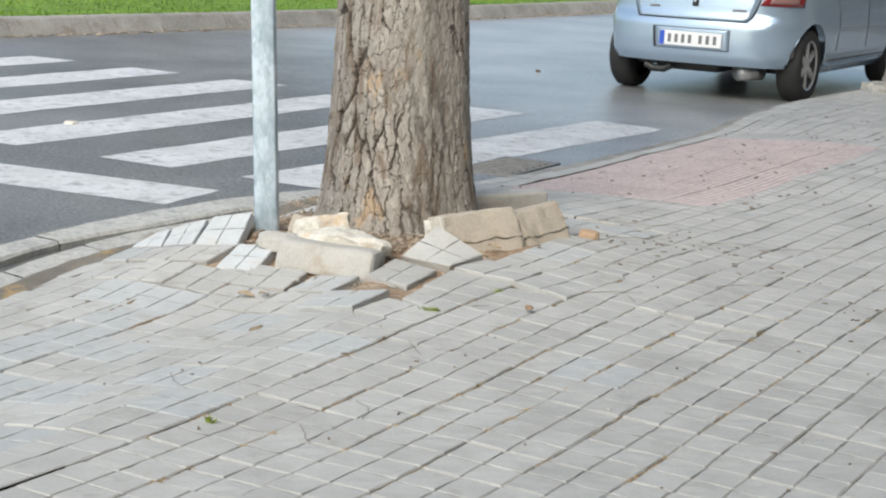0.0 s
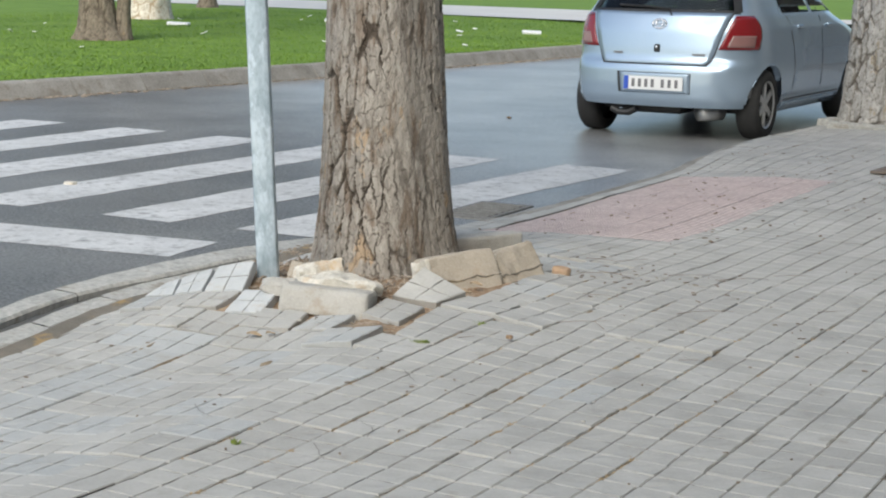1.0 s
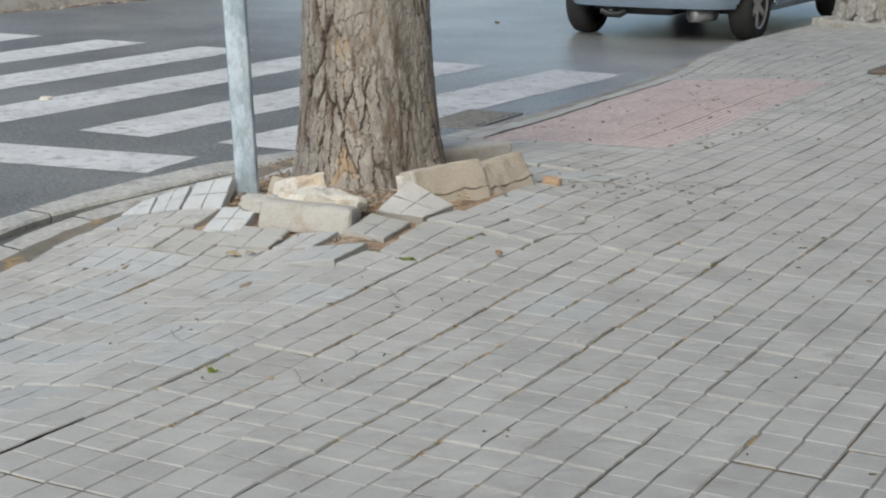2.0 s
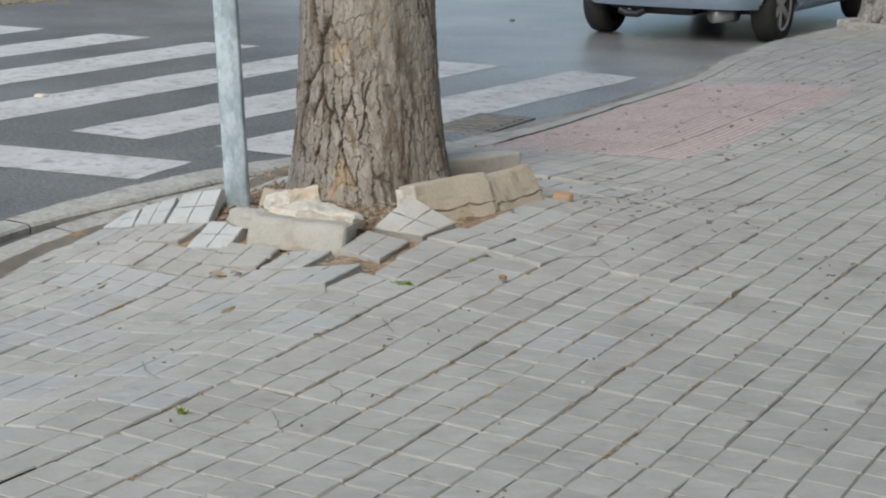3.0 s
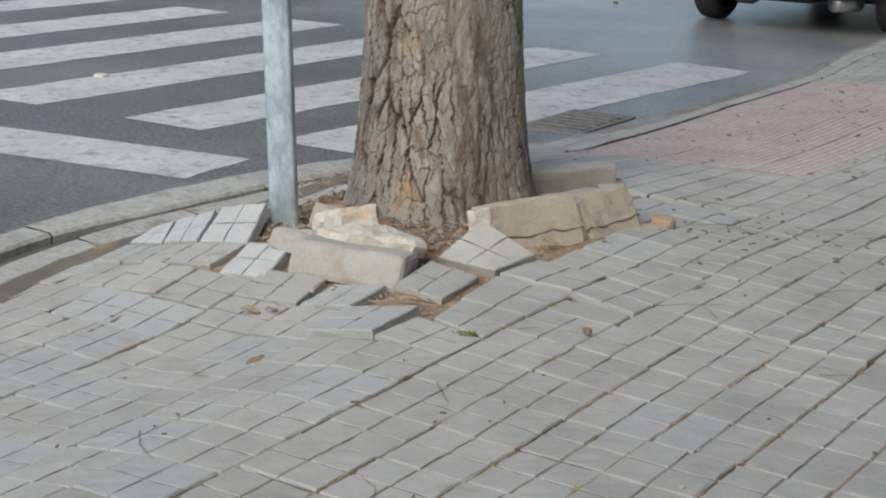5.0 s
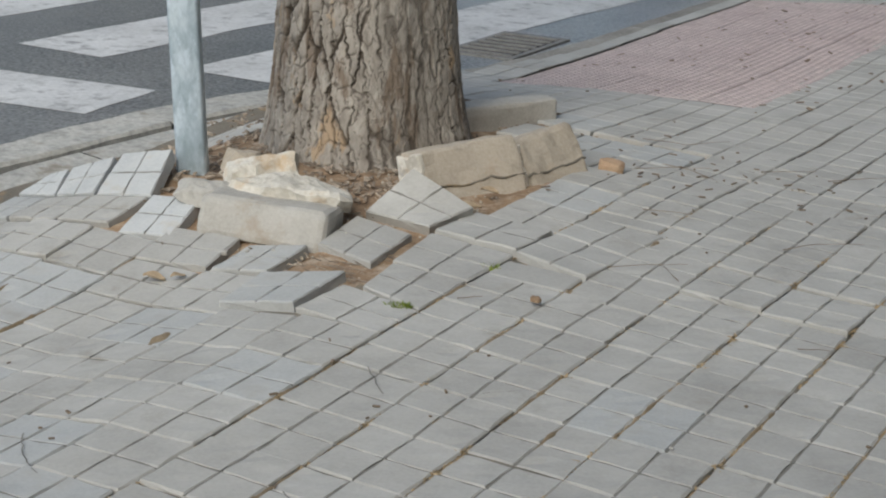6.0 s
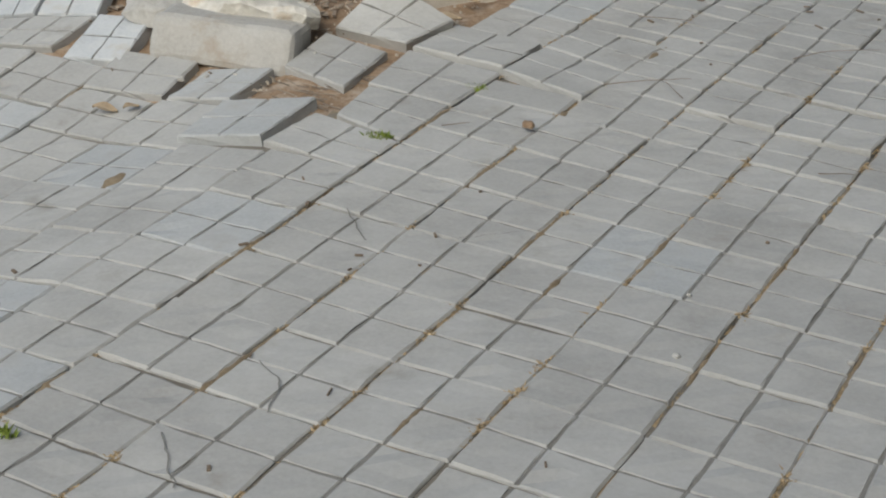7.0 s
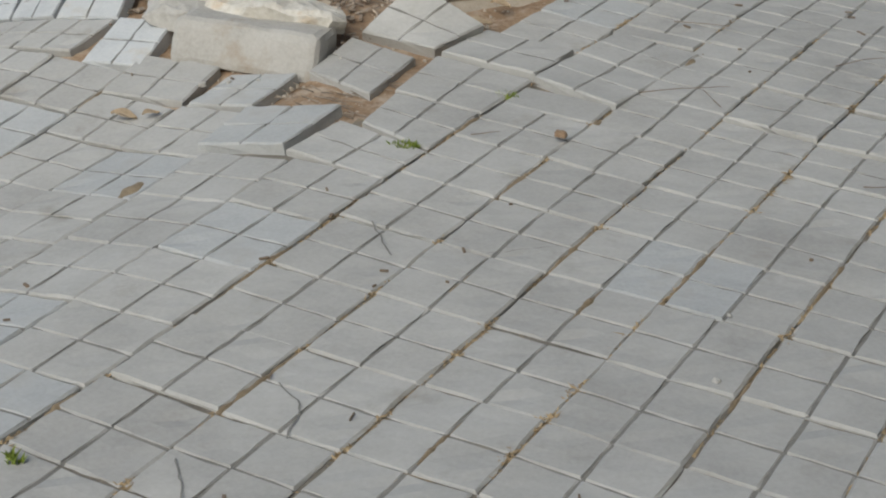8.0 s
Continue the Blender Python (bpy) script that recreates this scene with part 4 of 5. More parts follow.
    for rx, rz in ((0.062, 0.042), (0.030, 0.036), (0.056, 0.017)):
        pts = [(rx * math.cos(2 * math.pi * k / 28), 0, rz * math.sin(2 * math.pi * k / 28) + (0.012 if rx == 0.056 else 0)) for k in range(28)]
        tube(bm, pts + pts[:1], 0.006, 6)
    part("emblem", bm, M_CHROME, tailgate, "chrome oval emblem", smooth=True, m=pose(0.02, rear_y(0, 0.955) - 0.018, 0.955, -18))
    bm = bmesh.new()
    box(bm, (0.05, 0.02, 0.065), bevel=0.012)
    part("latch", bm, M_BLACK, tailgate, m=pose(0.02, rear_y(0, 0.745) - 0.016, 0.755, -8))
    bm = bmesh.new()
    box(bm, (0.022, 0.01, 0.022), bevel=0.006)
    part("latch_key", bm, M_CHROME, tailgate, m=pose(0.02, rear_y(0, 0.745) - 0.028, 0.765, -8))
    for x, w in ((-0.33, 0.085), (0.38, 0.11)):
        bm = bmesh.new()
        box(bm, (w, 0.006, 0.018), bevel=0.002)
        part("badge", bm, M_INK, tailgate, m=pose(x, rear_y(x, 0.705) - 0.014, 0.708, -6, 0, 6 * (1 if x > 0 else -1)))
    bm = bmesh.new()
    tube(bm, [(0.11, rear_y(0.11, 1.05) - 0.03, 1.025), (0.08, rear_y(0.08, 1.08) - 0.03, 1.075), (-0.12, rear_y(-0.12, 1.10) - 0.025, 1.092), (-0.38, rear_y(-0.38, 1.10) - 0.025, 1.100)], 0.010, 6)
    part("wiper", bm, M_BLACK, tailgate)
    # flanks
    for s in (-1, 1):
        for y in (1.06, 2.02, 2.92):
            part("door_seam", side_patch([(0.30, y + 0.10 * (y < 1.2), y + 0.012 + 0.10 * (y < 1.2)), (0.62, y + 0.14 * (y < 1.2), y + 0.012 + 0.14 * (y < 1.2)), (1.09, y - 0.05, y - 0.038)], 0.002, s, 2, 0.003), M_BLACK, body)
        part("sill", side_patch([(0.235, 0.98, 2.66), (0.285, 0.96, 2.68)], 0.010, s), M_PAINTWORK, body, smooth=True)
        part("sill_seam", side_patch([(0.305, 1.0, 2.66), (0.315, 1.0, 2.66)], 0.003, s, 14, 0.003, 2), M_BLACK, body)
        part("side_window", side_patch([(1.10, 0.93, 1.75), (1.40, 0.93, 1.75)], 0.003, s, thick=0.004), M_GLASS, car, "dark tinted side window", smooth=True).visible_shadow = False
        part("side_window", side_patch([(1.10, 1.80, 2.48), (1.40, 1.80, 2.20)], 0.003, s, thick=0.004), M_GLASS, car, "dark tinted side window", smooth=True).visible_shadow = False
        for y in (1.32, 2.20):
            bm = bmesh.new()
            box(bm, (0.025, 0.16, 0.028), bevel=0.010)
            part("door_handle", bm, M_PAINTWORK, car, m=pose(s * (side_x(y, 0.93) + 0.012), y, 0.93))
    part("windscreen", side_patch([(1.10, 2.30, 2.6), (1.40, 1.90, 2.0)], -0.35, 1, thick=0.004), M_GLASS, car).visible_shadow = False
    # underside
    bm = bmesh.new()
    box(bm, (1.25, 3.0, 0.10), (0, 1.95, 0.26), bevel=0.02)
    box(bm, (0.55, 0.30, 0.14), (-0.08, 0.36, 0.27), bevel=0.03)
    under = part("underbody", bm, M_BLACK, car)
    bm = bmesh.new()
    lathe(bm, [(-0.12, 0.0), (-0.12, 0.07), (0.11, 0.07), (0.13, 0.05), (0.13, 0.0)], 20)
    part("muffler", bm, M_RIM, under, "dull metal silencer", smooth=True, m=pose(0.42, 0.30, 0.225, 0, 0, 60))
    bm = bmesh.new()
    tube(bm, [(-0.40, 0.12, 0.235), (-0.33, 0.12, 0.205), (-0.24, 0.12, 0.205), (-0.18, 0.13, 0.24)], 0.03, 8)
    part("tow_loop", bm, M_BLACK, under)
    bm = bmesh.new()
    box(bm, (1.20, 0.06, 0.05), (0, 0.62, 0.27), bevel=0.015)
    part("axle", bm, M_BLACK, under)
    # inside
    for x in (-0.36, 0.36):
        bm = bmesh.new()
        box(bm, (0.46, 0.14, 0.55), (0, 0, 0.0), bevel=0.05)
        box(bm, (0.26, 0.09, 0.16), (0, 0, 0.38), bevel=0.04)
        box(bm, (0.03, 0.02, 0.08), (0, 0, 0.30))
        part("front_seat", bm, M_SEAT, car, m=pose(x, 2.0, 0.85, -8))
        bm = bmesh.new()
        box(bm, (0.55, 0.14, 0.50), (0, 0, 0.0), bevel=0.05)
        box(bm, (0.24, 0.08, 0.13), (0, 0, 0.32), bevel=0.03)
        part("rear_seat", bm, M_SEAT, car, m=pose(x * 0.85, 0.95, 0.83, -8))
    # wheels
    for wy in WHEEL_Y:
        for s in (-1, 1):
            hub = (s * 0.722, wy, WHEEL_Z)
            bm = bmesh.new()
            lathe(bm, [(-0.095, 0.20), (-0.095, 0.265), (-0.075, 0.286), (-0.03, 0.292), (0.03, 0.292), (0.075, 0.286), (0.095, 0.265), (0.092, 0.20)], 48)
            wheel = part("tyre", bm, M_RUBBER, car, "black rubber tyre", smooth=True, m=pose(*hub, 0, 0, 0 if s > 0 else 180))
            bm = bmesh.new()
            lathe(bm, [(0.085, 0.205), (0.075, 0.190), (-0.05, 0.185), (-0.05, 0.0)], 40)
            part("rim_barrel", bm, M_BLACK, wheel, smooth=True)
            bm = bmesh.new()
            lathe(bm, [(0.070, 0.0), (0.078, 0.04), (0.066, 0.055)], 24)
            lathe(bm, [(0.078, 0.186), (0.090, 0.196), (0.088, 0.208), (0.078, 0.206)], 48)
            for k in range(6):
                a = 2 * math.pi * k / 6
                for o, wd in ((0.0, 0.058),):
                    made = box(bm, (0.022, wd, 0.16), (0.062, 0, 0.118), bevel=0.008)
                    bmesh.ops.rotate(bm, verts=made, cent=(0, 0, 0), matrix=Matrix.Rotation(a, 3, "X"))
            part("rim", bm, M_RIM, wheel, "six-spoke alloy rim", smooth=False)
    return car


build_car(pose(-2.67, 8.62, ROAD_Z))

# plain unseen frontage that closes the pavement side, added to shade it and tint reflections
M_FRONTAGE = material("rendered_wall", [(0.22, 0.19, 0.155), (0.28, 0.245, 0.20), (0.32, 0.285, 0.24)], 0.5, 30, 0.95, 0.2, coords="World")
bm = bmesh.new()
box(bm, (0.4, 90, 10), (4.7, 12, 4.9))
tagged(part("wall_east", bm, M_FRONTAGE), "plain beige rendered house front, unseen, shading the pavement", "wall", kind="structure")


# ---- loose bits on the paving ----
def column_shift(ix):
    """Each band of columns was laid with its cross joints at its own offset."""
    return (0.0 if ix >= -1 else -0.05 if ix > -4 else -0.07 if ix > -6 else -0.185) + 0.004 * math.sin(ix * 2.3)


def scatter_mesh(name, label, category, count, seed, region, make, mat_bits, kind="stuff"):
    rng = random.Random(seed)
    bm = bmesh.new()
    for _ in range(count):
        make(bm, rng, *region(rng))
    ob = part(name, bm, mat_bits)
    return tagged(ob, label, category, kind=kind)


def chip(bm, rng, x, y, z):
    l, w = rng.uniform(0.008, 0.030), rng.uniform(0.004, 0.012)
    box(bm, (l, w, 0.004), (x, y, z + 0.006), (rng.uniform(-25, 25), rng.uniform(-25, 25), rng.uniform(0, 180)))


def pit_place(rng):
    while True:
        x, y = rng.uniform(-1.62, -0.58), rng.uniform(1.02, 2.5)
        d = (Vector((x, y)) - TREE).length
        if 0.30 < d:
            return x, y, pit_z(x, y) + 0.004


scatter_mesh("bark_chips", "grey and brown bark chips scattered on the soil", "bark chips", 1100, 3, pit_place, chip, M_WOOD_CHIP)


def gap_place(rng):
    x, y = rng.uniform(-0.72, -0.42), rng.uniform(0.76, 1.04)
    return x, y, ground_z(x, y) - 0.02


scatter_mesh("needles", "dry pine needles lying in the broken gap", "needles", 60, 8, gap_place, lambda bm, rng, x, y, z: box(bm, (rng.uniform(0.02, 0.07), 0.0018, 0.0015), (x, y, z + 0.008), (0, rng.uniform(-8, 8), rng.uniform(-20, 25))), M_WOOD_CHIP)


def speck_place(rng):
    x, y = rng.uniform(-1.3, 2.2), rng.uniform(-0.6, 8.5)
    return x, y, ground_z(x, y)


scatter_mesh("litter_specks", "tiny dark plant scraps lying on the paving", "debris", 260, 5, speck_place, lambda bm, rng, x, y, z: box(bm, (rng.uniform(0.005, 0.02), rng.uniform(0.002, 0.006), 0.003), (x, y, z + 0.003), (0, 0, rng.uniform(0, 180))), M_TWIG)


def brick_side(rng):
    x, y = rng.gauss(-0.10, 0.20), rng.gauss(2.15, 0.22)
    return max(x, -0.42), y, ground_z(max(x, -0.42), y)


scatter_mesh("litter_specks", "dark leaf scraps and bark bits lying beside the brick fragment", "debris", 45, 6, brick_side, lambda bm, rng, x, y, z: box(bm, (rng.uniform(0.008, 0.03), rng.uniform(0.002, 0.006), 0.003), (x, y, z + 0.003), (rng.uniform(-8, 8), 0, rng.uniform(0, 180))), M_TWIG)


def twig(pts, r=0.003):
    bm = bmesh.new()
    fine = []
    for a, b in zip(pts, pts[1:]):
        for t in (0, 0.33, 0.66):
            x, y = a[0] + (b[0] - a[0]) * t, a[1] + (b[1] - a[1]) * t
            fine.append((x + 0.006 * noise.noise((x * 30, y * 30, 0)), y + 0.006 * noise.noise((x * 30, y * 30, 9)), ground_z(x, y) + 0.008 + 0.004 * t))
    x, y = pts[-1]
    fine.append((x, y, ground_z(x, y) + 0.01))
    tube(bm, fine, r, 5, 0.5)
    return tagged(part("twig", bm, M_TWIG), "thin dry brown twig lying on the paving", "twig")


for pts in ([(0.18, 1.22), (0.12, 1.28)], [(0.02, 1.19), (0.11, 1.29), (0.16, 1.33)], [(0.30, 1.60), (0.36, 1.72), (0.45, 1.79)], [(-0.28, 2.02), (-0.18, 2.16), (-0.12, 2.2)],
            [(-0.25, 2.14), (-0.12, 2.12), (-0.05, 2.06)], [(0.0, 2.30), (0.12, 2.42)], [(0.18, 2.34), (0.30, 2.52), (0.36, 2.50)], [(-0.43, 2.41), (-0.30, 2.44), (-0.22, 2.60)],
            [(-0.10, 1.66), (0.02, 1.70)], [(0.33, 2.62), (0.45, 2.70)], [(0.70, 2.0), (0.78, 2.10)], [(-0.16, 0.80), (-0.12, 0.84)], [(0.54, 1.0), (0.60, 1.03)]):
    twig(pts, 0.0012)


def leaf(x, y, size, turn, mat_leaf, label):
    bm = bmesh.new()
    pts = []
    for i in range(7):
        t = i / 6
        w = math.sin(math.pi * min(1, t * 0.96 + 0.02)) * 0.32
        pts.append([((t - 0.5) * size, s * w * size, 0.10 * size * abs(s) + 0.07 * size * math.sin(t * 5)) for s in (-1, -0.5, 0, 0.5, 1)])
    from_grid(bm, pts)
    bmesh.ops.recalc_face_normals(bm, faces=bm.faces)
    bmesh.ops.solidify(bm, geom=bm.faces[:], thickness=0.001)
    ob = part("dry_leaf", bm, mat_leaf, m=pose(x, y, ground_z(x, y) + 0.008, 4, 3, turn))
    return tagged(ob, label, "leaf")


leaf(-0.87, 0.63, 0.055, 20, M_LEAF, "curled dry tan leaf lying on the paving")
leaf(-0.82, 0.655, 0.04, 70, M_LEAF, "curled dry tan leaf lying on the paving")
leaf(-0.45, 1.36, 0.06, 40, M_LEAF, "dry brown leaf caught beside a border block")
leaf(-0.47, 1.50, 0.05, 10, M_LEAF, "dry brown leaf caught beside a border block")
rock("soil_clod", "small reddish clod of soil on the paving", (0.022, 0.016, 0.013), pose(-0.01, 0.88, 0.052), M_SOIL, 3.0, "soil", 2)
for i, (x, y, s) in enumerate(((0.506, 0.414, 0.010), (-0.80, 0.80, 0.022), (-0.755, 0.83, 0.014), (0.79, 0.34, 0.016), (0.56, 0.22, 0.016), (-0.70, 0.86, 0.012), (1.02, 0.30, 0.009), (-0.60, 1.02, 0.012))):
    rock("pebble", "tiny pale pebble lying on the paving", (s * 0.75, s * 0.6, s * 0.5), pose(x, y, ground_z(x, y) + s * 0.2, 0, 0, 40 * i), M_BLOCK, 3.0 + i, "pebble", 2)


def tuft(name, x, y, r, count, seed, mat_tuft, label, height=0.02):
    rng = random.Random(seed)
    bm = bmesh.new()
    for _ in range(count):
        a, d = rng.uniform(0, 6.28), r * math.sqrt(rng.random())
        px, py = x + d * math.cos(a) * 1.5, y + d * math.sin(a)
        z = ground_z(px, py) - 0.004
        h, w, b = height * rng.uniform(0.4, 1.0), rng.uniform(0.002, 0.005), rng.uniform(0, 6.28)
        lx, ly = rng.uniform(-1, 1) * h * 0.9, rng.uniform(-1, 1) * h * 0.9
        va = [bm.verts.new((px - w * math.cos(b), py - w * math.sin(b), z)), bm.verts.new((px + w * math.cos(b), py + w * math.sin(b), z)), bm.verts.new((px + lx, py + ly, z + h))]
        bm.faces.new(va)
    ob = part(name, bm, mat_tuft)
    return tagged(ob, label, "plant")


tuft("moss_tuft", -0.25, 0.705, 0.018, 110, 1, M_MOSS, "small bright green moss tuft in a joint", 0.014)
tuft("moss_tuft", -0.21, 1.04, 0.016, 60, 2, M_MOSS, "small bright green moss tuft in a joint", 0.012)
tuft("weed", -0.159, -0.430, 0.009, 40, 3, M_MOSS, "small green weed growing in a paving joint", 0.022)
M_STRAW = material("dry_grass", [(0.24, 0.175, 0.10), (0.35, 0.26, 0.15), (0.42, 0.33, 0.20)], 30, 120, 0.95, 0, rand=0.3, island=True, coords="World")
rng = random.Random(91)
JOINT_X = (-0.2, 0.0, 0.2, 0.4, 0.6, 0.8)
verts_straw = bmesh.new()
for k in range(260):
    jx = rng.choice(JOINT_X) + rng.gauss(0, 0.002)
    y0 = rng.uniform(-0.6, 1.9) if k % 3 else rng.choice((0.62, -0.1, 0.2, 0.45, -0.35, 0.9)) + rng.gauss(0, 0.10)
    for _ in range(14):
        px, py = jx + rng.gauss(0, 0.0035), y0 + rng.gauss(0, 0.022)
        z = ground_z(px, py) - 0.006
        b, w, h = rng.uniform(0, 6.28), rng.uniform(0.0015, 0.004), rng.uniform(0.002, 0.005)
        verts_straw.faces.new([verts_straw.verts.new(p) for p in ((px - w * math.cos(b), py - w * math.sin(b), z), (px + w * math.cos(b), py + w * math.sin(b), z), (px + rng.gauss(0, 0.006), py + rng.gauss(0, 0.012), z + h))])
for k in range(70):
    cx, cy = rng.choice(JOINT_X), 0.2 * rng.randint(-4, 9) + rng.choice((0, 0, 0.1))
    cy += column_shift(-1) if cx < 0 else 0.0
    for _ in range(34):
        px, py = cx + rng.gauss(0, 0.005), cy + rng.gauss(0, 0.016)
        z, b, w, h = ground_z(px, py) - 0.003, rng.uniform(0, 6.28), rng.uniform(0.002, 0.005), rng.uniform(0.0015, 0.004)
        verts_straw.faces.new([verts_straw.verts.new(p) for p in ((px - w * math.cos(b), py - w * math.sin(b), z), (px + w * math.cos(b), py + w * math.sin(b), z), (px + rng.gauss(0, 0.006), py + rng.gauss(0, 0.008), z + h))])
for k in range(90):
    y0 = rng.uniform(-1.6, 1.3)
    for _ in range(16):
        py = y0 + rng.gauss(0, 0.03)
        px = kerb_x(py) + edging_off(py) + 0.126 + rng.gauss(0, 0.012)
        z, b, w, h = ground_z(px, py) - 0.010, rng.uniform(0, 6.28), rng.uniform(0.001, 0.0025), rng.uniform(0.005, 0.013)
        verts_straw.faces.new([verts_straw.verts.new(p) for p in ((px - w * math.cos(b), py - w * math.sin(b), z), (px + w * math.cos(b), py + w * math.sin(b), z), (px + rng.gauss(0, 0.008), py + rng.gauss(0, 0.012), z + h))])
tagged(part("dry_grass", verts_straw, M_STRAW), "short dry straw-coloured grass in the paving joints", "dry grass", kind="stuff")

M_CRUMB = material("joint_crumbs", [(0.15, 0.117, 0.078), (0.23, 0.178, 0.115), (0.31, 0.245, 0.165)], 14, 120, 1.0, 0.7, coords="World", depth=0.006)
crumbs = bmesh.new()
beside_edging = tuple((kerb_x(v) + edging_off(v) + 0.128, v, kerb_x(v + 0.26) + edging_off(v + 0.26) + 0.128, v + 0.26, 0.024) for v in [-1.4 + 0.2 * k for k in range(12)])
for x0, y0, x1, y1, w in beside_edging + ((-0.625, 0.30, -0.64, 0.47, 0.022), (-0.2, 0.03, -0.205, 0.30, 0.010), (-0.205, 0.42, -0.21, 0.56, 0.010), (0.0, -0.32, 0.0, 0.03, 0.010),
                         (0.0, 0.56, 0.004, 0.80, 0.012), (0.002, 0.92, 0.01, 1.08, 0.010), (0.2, 0.36, 0.2, 0.62, 0.008), (0.4, 0.44, 0.4, 0.66, 0.008),
                         (-0.206, 0.80, -0.204, 0.93, 0.010), (-0.995, 0.62, -1.0, 0.72, 0.014), 
                         (0.3, 0.28, 0.3, 0.40, 0.007), (0.1, 0.22, 0.1, 0.36, 0.007), (0.6, 0.52, 0.6, 0.74, 0.008), (0.8, 0.30, 0.8, 0.44, 0.008), (0.6, 0.16, 0.6, 0.26, 0.007),
                         (-0.2, -0.34, -0.198, -0.22, 0.010), (0.3, -0.20, 0.302, -0.04, 0.008), (0.02, 1.30, 0.03, 1.60, 0.010), (-1.17, 0.30, -1.18, 0.52, 0.010), (-1.0, 0.20, -1.0, 0.44, 0.008)):
    n = max(6, int((y1 - y0) / 0.012))
    rows = []
    for i in range(n + 1):
        t = i / n
        x, y = x0 + (x1 - x0) * t, y0 + (y1 - y0) * t
        swell = max(0.15, math.sin(math.pi * t)) * (0.75 + 0.9 * noise.noise((x * 9, y * 45, 2.0)))
        row = []
        for j in (-1, -0.5, 0, 0.5, 1):
            px, py = x + j * w * max(0.1, swell), y + 0.004 * noise.noise((y * 60, j * 3, 7.0))
            row.append((px, py, ground_z(px, py) - 0.006 + 0.0085 * (1 - j * j) * min(1.0, max(0.2, swell)) + 0.002 * noise.noise((px * 90, py * 90, 1.0))))
        rows.append(row)
    from_grid(crumbs, rows, flip=True)
bmesh.ops.recalc_face_normals(crumbs, faces=crumbs.faces)
tagged(part("joint_dirt", crumbs, M_CRUMB, smooth=True), "brown crumbly dirt and dead moss filling the paving joints", "dirt", kind="stuff")


def pebble_place(rng):
    if rng.random() < 0.45:
        x, y = rng.uniform(-0.70, -0.40), rng.uniform(0.74, 1.08)
    else:
        x, y = rng.uniform(-1.0, -0.40), rng.uniform(0.84, 1.9)
    return x, y, pit_z(x, y) + 0.004


def grit(bm, rng, x, y, z):
    s = rng.uniform(0.002, 0.007)
    made = bmesh.ops.create_icosphere(bm, subdivisions=1, radius=s)["verts"]
    bmesh.ops.transform(bm, matrix=pose(x, y, z, rng.uniform(0, 90), rng.uniform(0, 90), 0) @ Matrix.Diagonal((1, 0.75, 0.6, 1)), verts=made)


scatter_mesh("grit", "pale grit and small stones on the bare soil", "grit", 420, 12, pebble_place, grit, M_BLOCK_CREAM)


def lawn_place(rng):
    y = rng.uniform(13, 30)
    x = island_x(y) - rng.uniform(0.6, 11)
    return x, y, 0.09 + 0.10 * smooth01(0, 8, island_x(y) - 0.2 - x)


scatter_mesh("paper_litter", "scraps of white paper litter on the lawn", "litter", 26, 15, lawn_place, lambda bm, rng, x, y, z: box(bm, (rng.uniform(0.04, 0.16), rng.uniform(0.03, 0.08), 0.012), (x, y, z + 0.012), (rng.uniform(-15, 15), rng.uniform(-15, 15), rng.uniform(0, 180))), M_WHITE)
for x, y, s in ((-10.6, 22.4, 0.34), (-17.4, 20.7, 0.42), (-16.5, 24.8, 0.40)):
    bm = bmesh.new()
    box(bm, (s, s * 0.6, 0.05), bevel=0.015)
    roughen(bm, 0.03, 9, x)
    tagged(part("paper_scrap", bm, M_WHITE, m=pose(x, y, 0.19, 4, 3, 30)), "crumpled white paper scrap lying on the lawn", "litter")
rock("road_leaf_clump", "small pale crumpled leaf clump on the asphalt", (0.08, 0.05, 0.025), pose(-4.54, 3.70, ROAD_Z + 0.008), M_LIME, 5.0, "leaf litter", 2)
rock("road_leaf_clump", "small dark clump of leaves on the asphalt", (0.04, 0.03, 0.02), pose(-4.45, 9.53, ROAD_Z + 0.012), M_TWIG, 6.0, "leaf litter", 2)

def island_foot(rng):
    y = rng.uniform(3, 24)
    return island_x(y) + abs(rng.gauss(0.02, 0.06)), y, ROAD_Z


scatter_mesh("leaf_litter", "brown fallen leaves and dirt along the island kerb", "leaf litter", 700, 44, island_foot, lambda bm, rng, x, y, z: box(bm, (rng.uniform(0.02, 0.07), rng.uniform(0.015, 0.04), 0.006), (x, y, z + 0.008), (rng.uniform(-20, 20), rng.uniform(-20, 20), rng.uniform(0, 180))), M_WOOD_CHIP)


def red_place(rng):
    x, y = rng.uniform(-1.4, 0.3), rng.uniform(3.0, 8.0)
    return x, y, ground_z(x, y) + 0.004


scatter_mesh("fallen_leaves", "small dark fallen leaves scattered on the red paving", "leaf litter", 120, 45, red_place, lambda bm, rng, x, y, z: box(bm, (rng.uniform(0.010, 0.032), rng.uniform(0.005, 0.013), 0.003), (x, y, z + 0.004), (rng.uniform(-15, 15), rng.uniform(-15, 15), rng.uniform(0, 180))), M_TWIG)

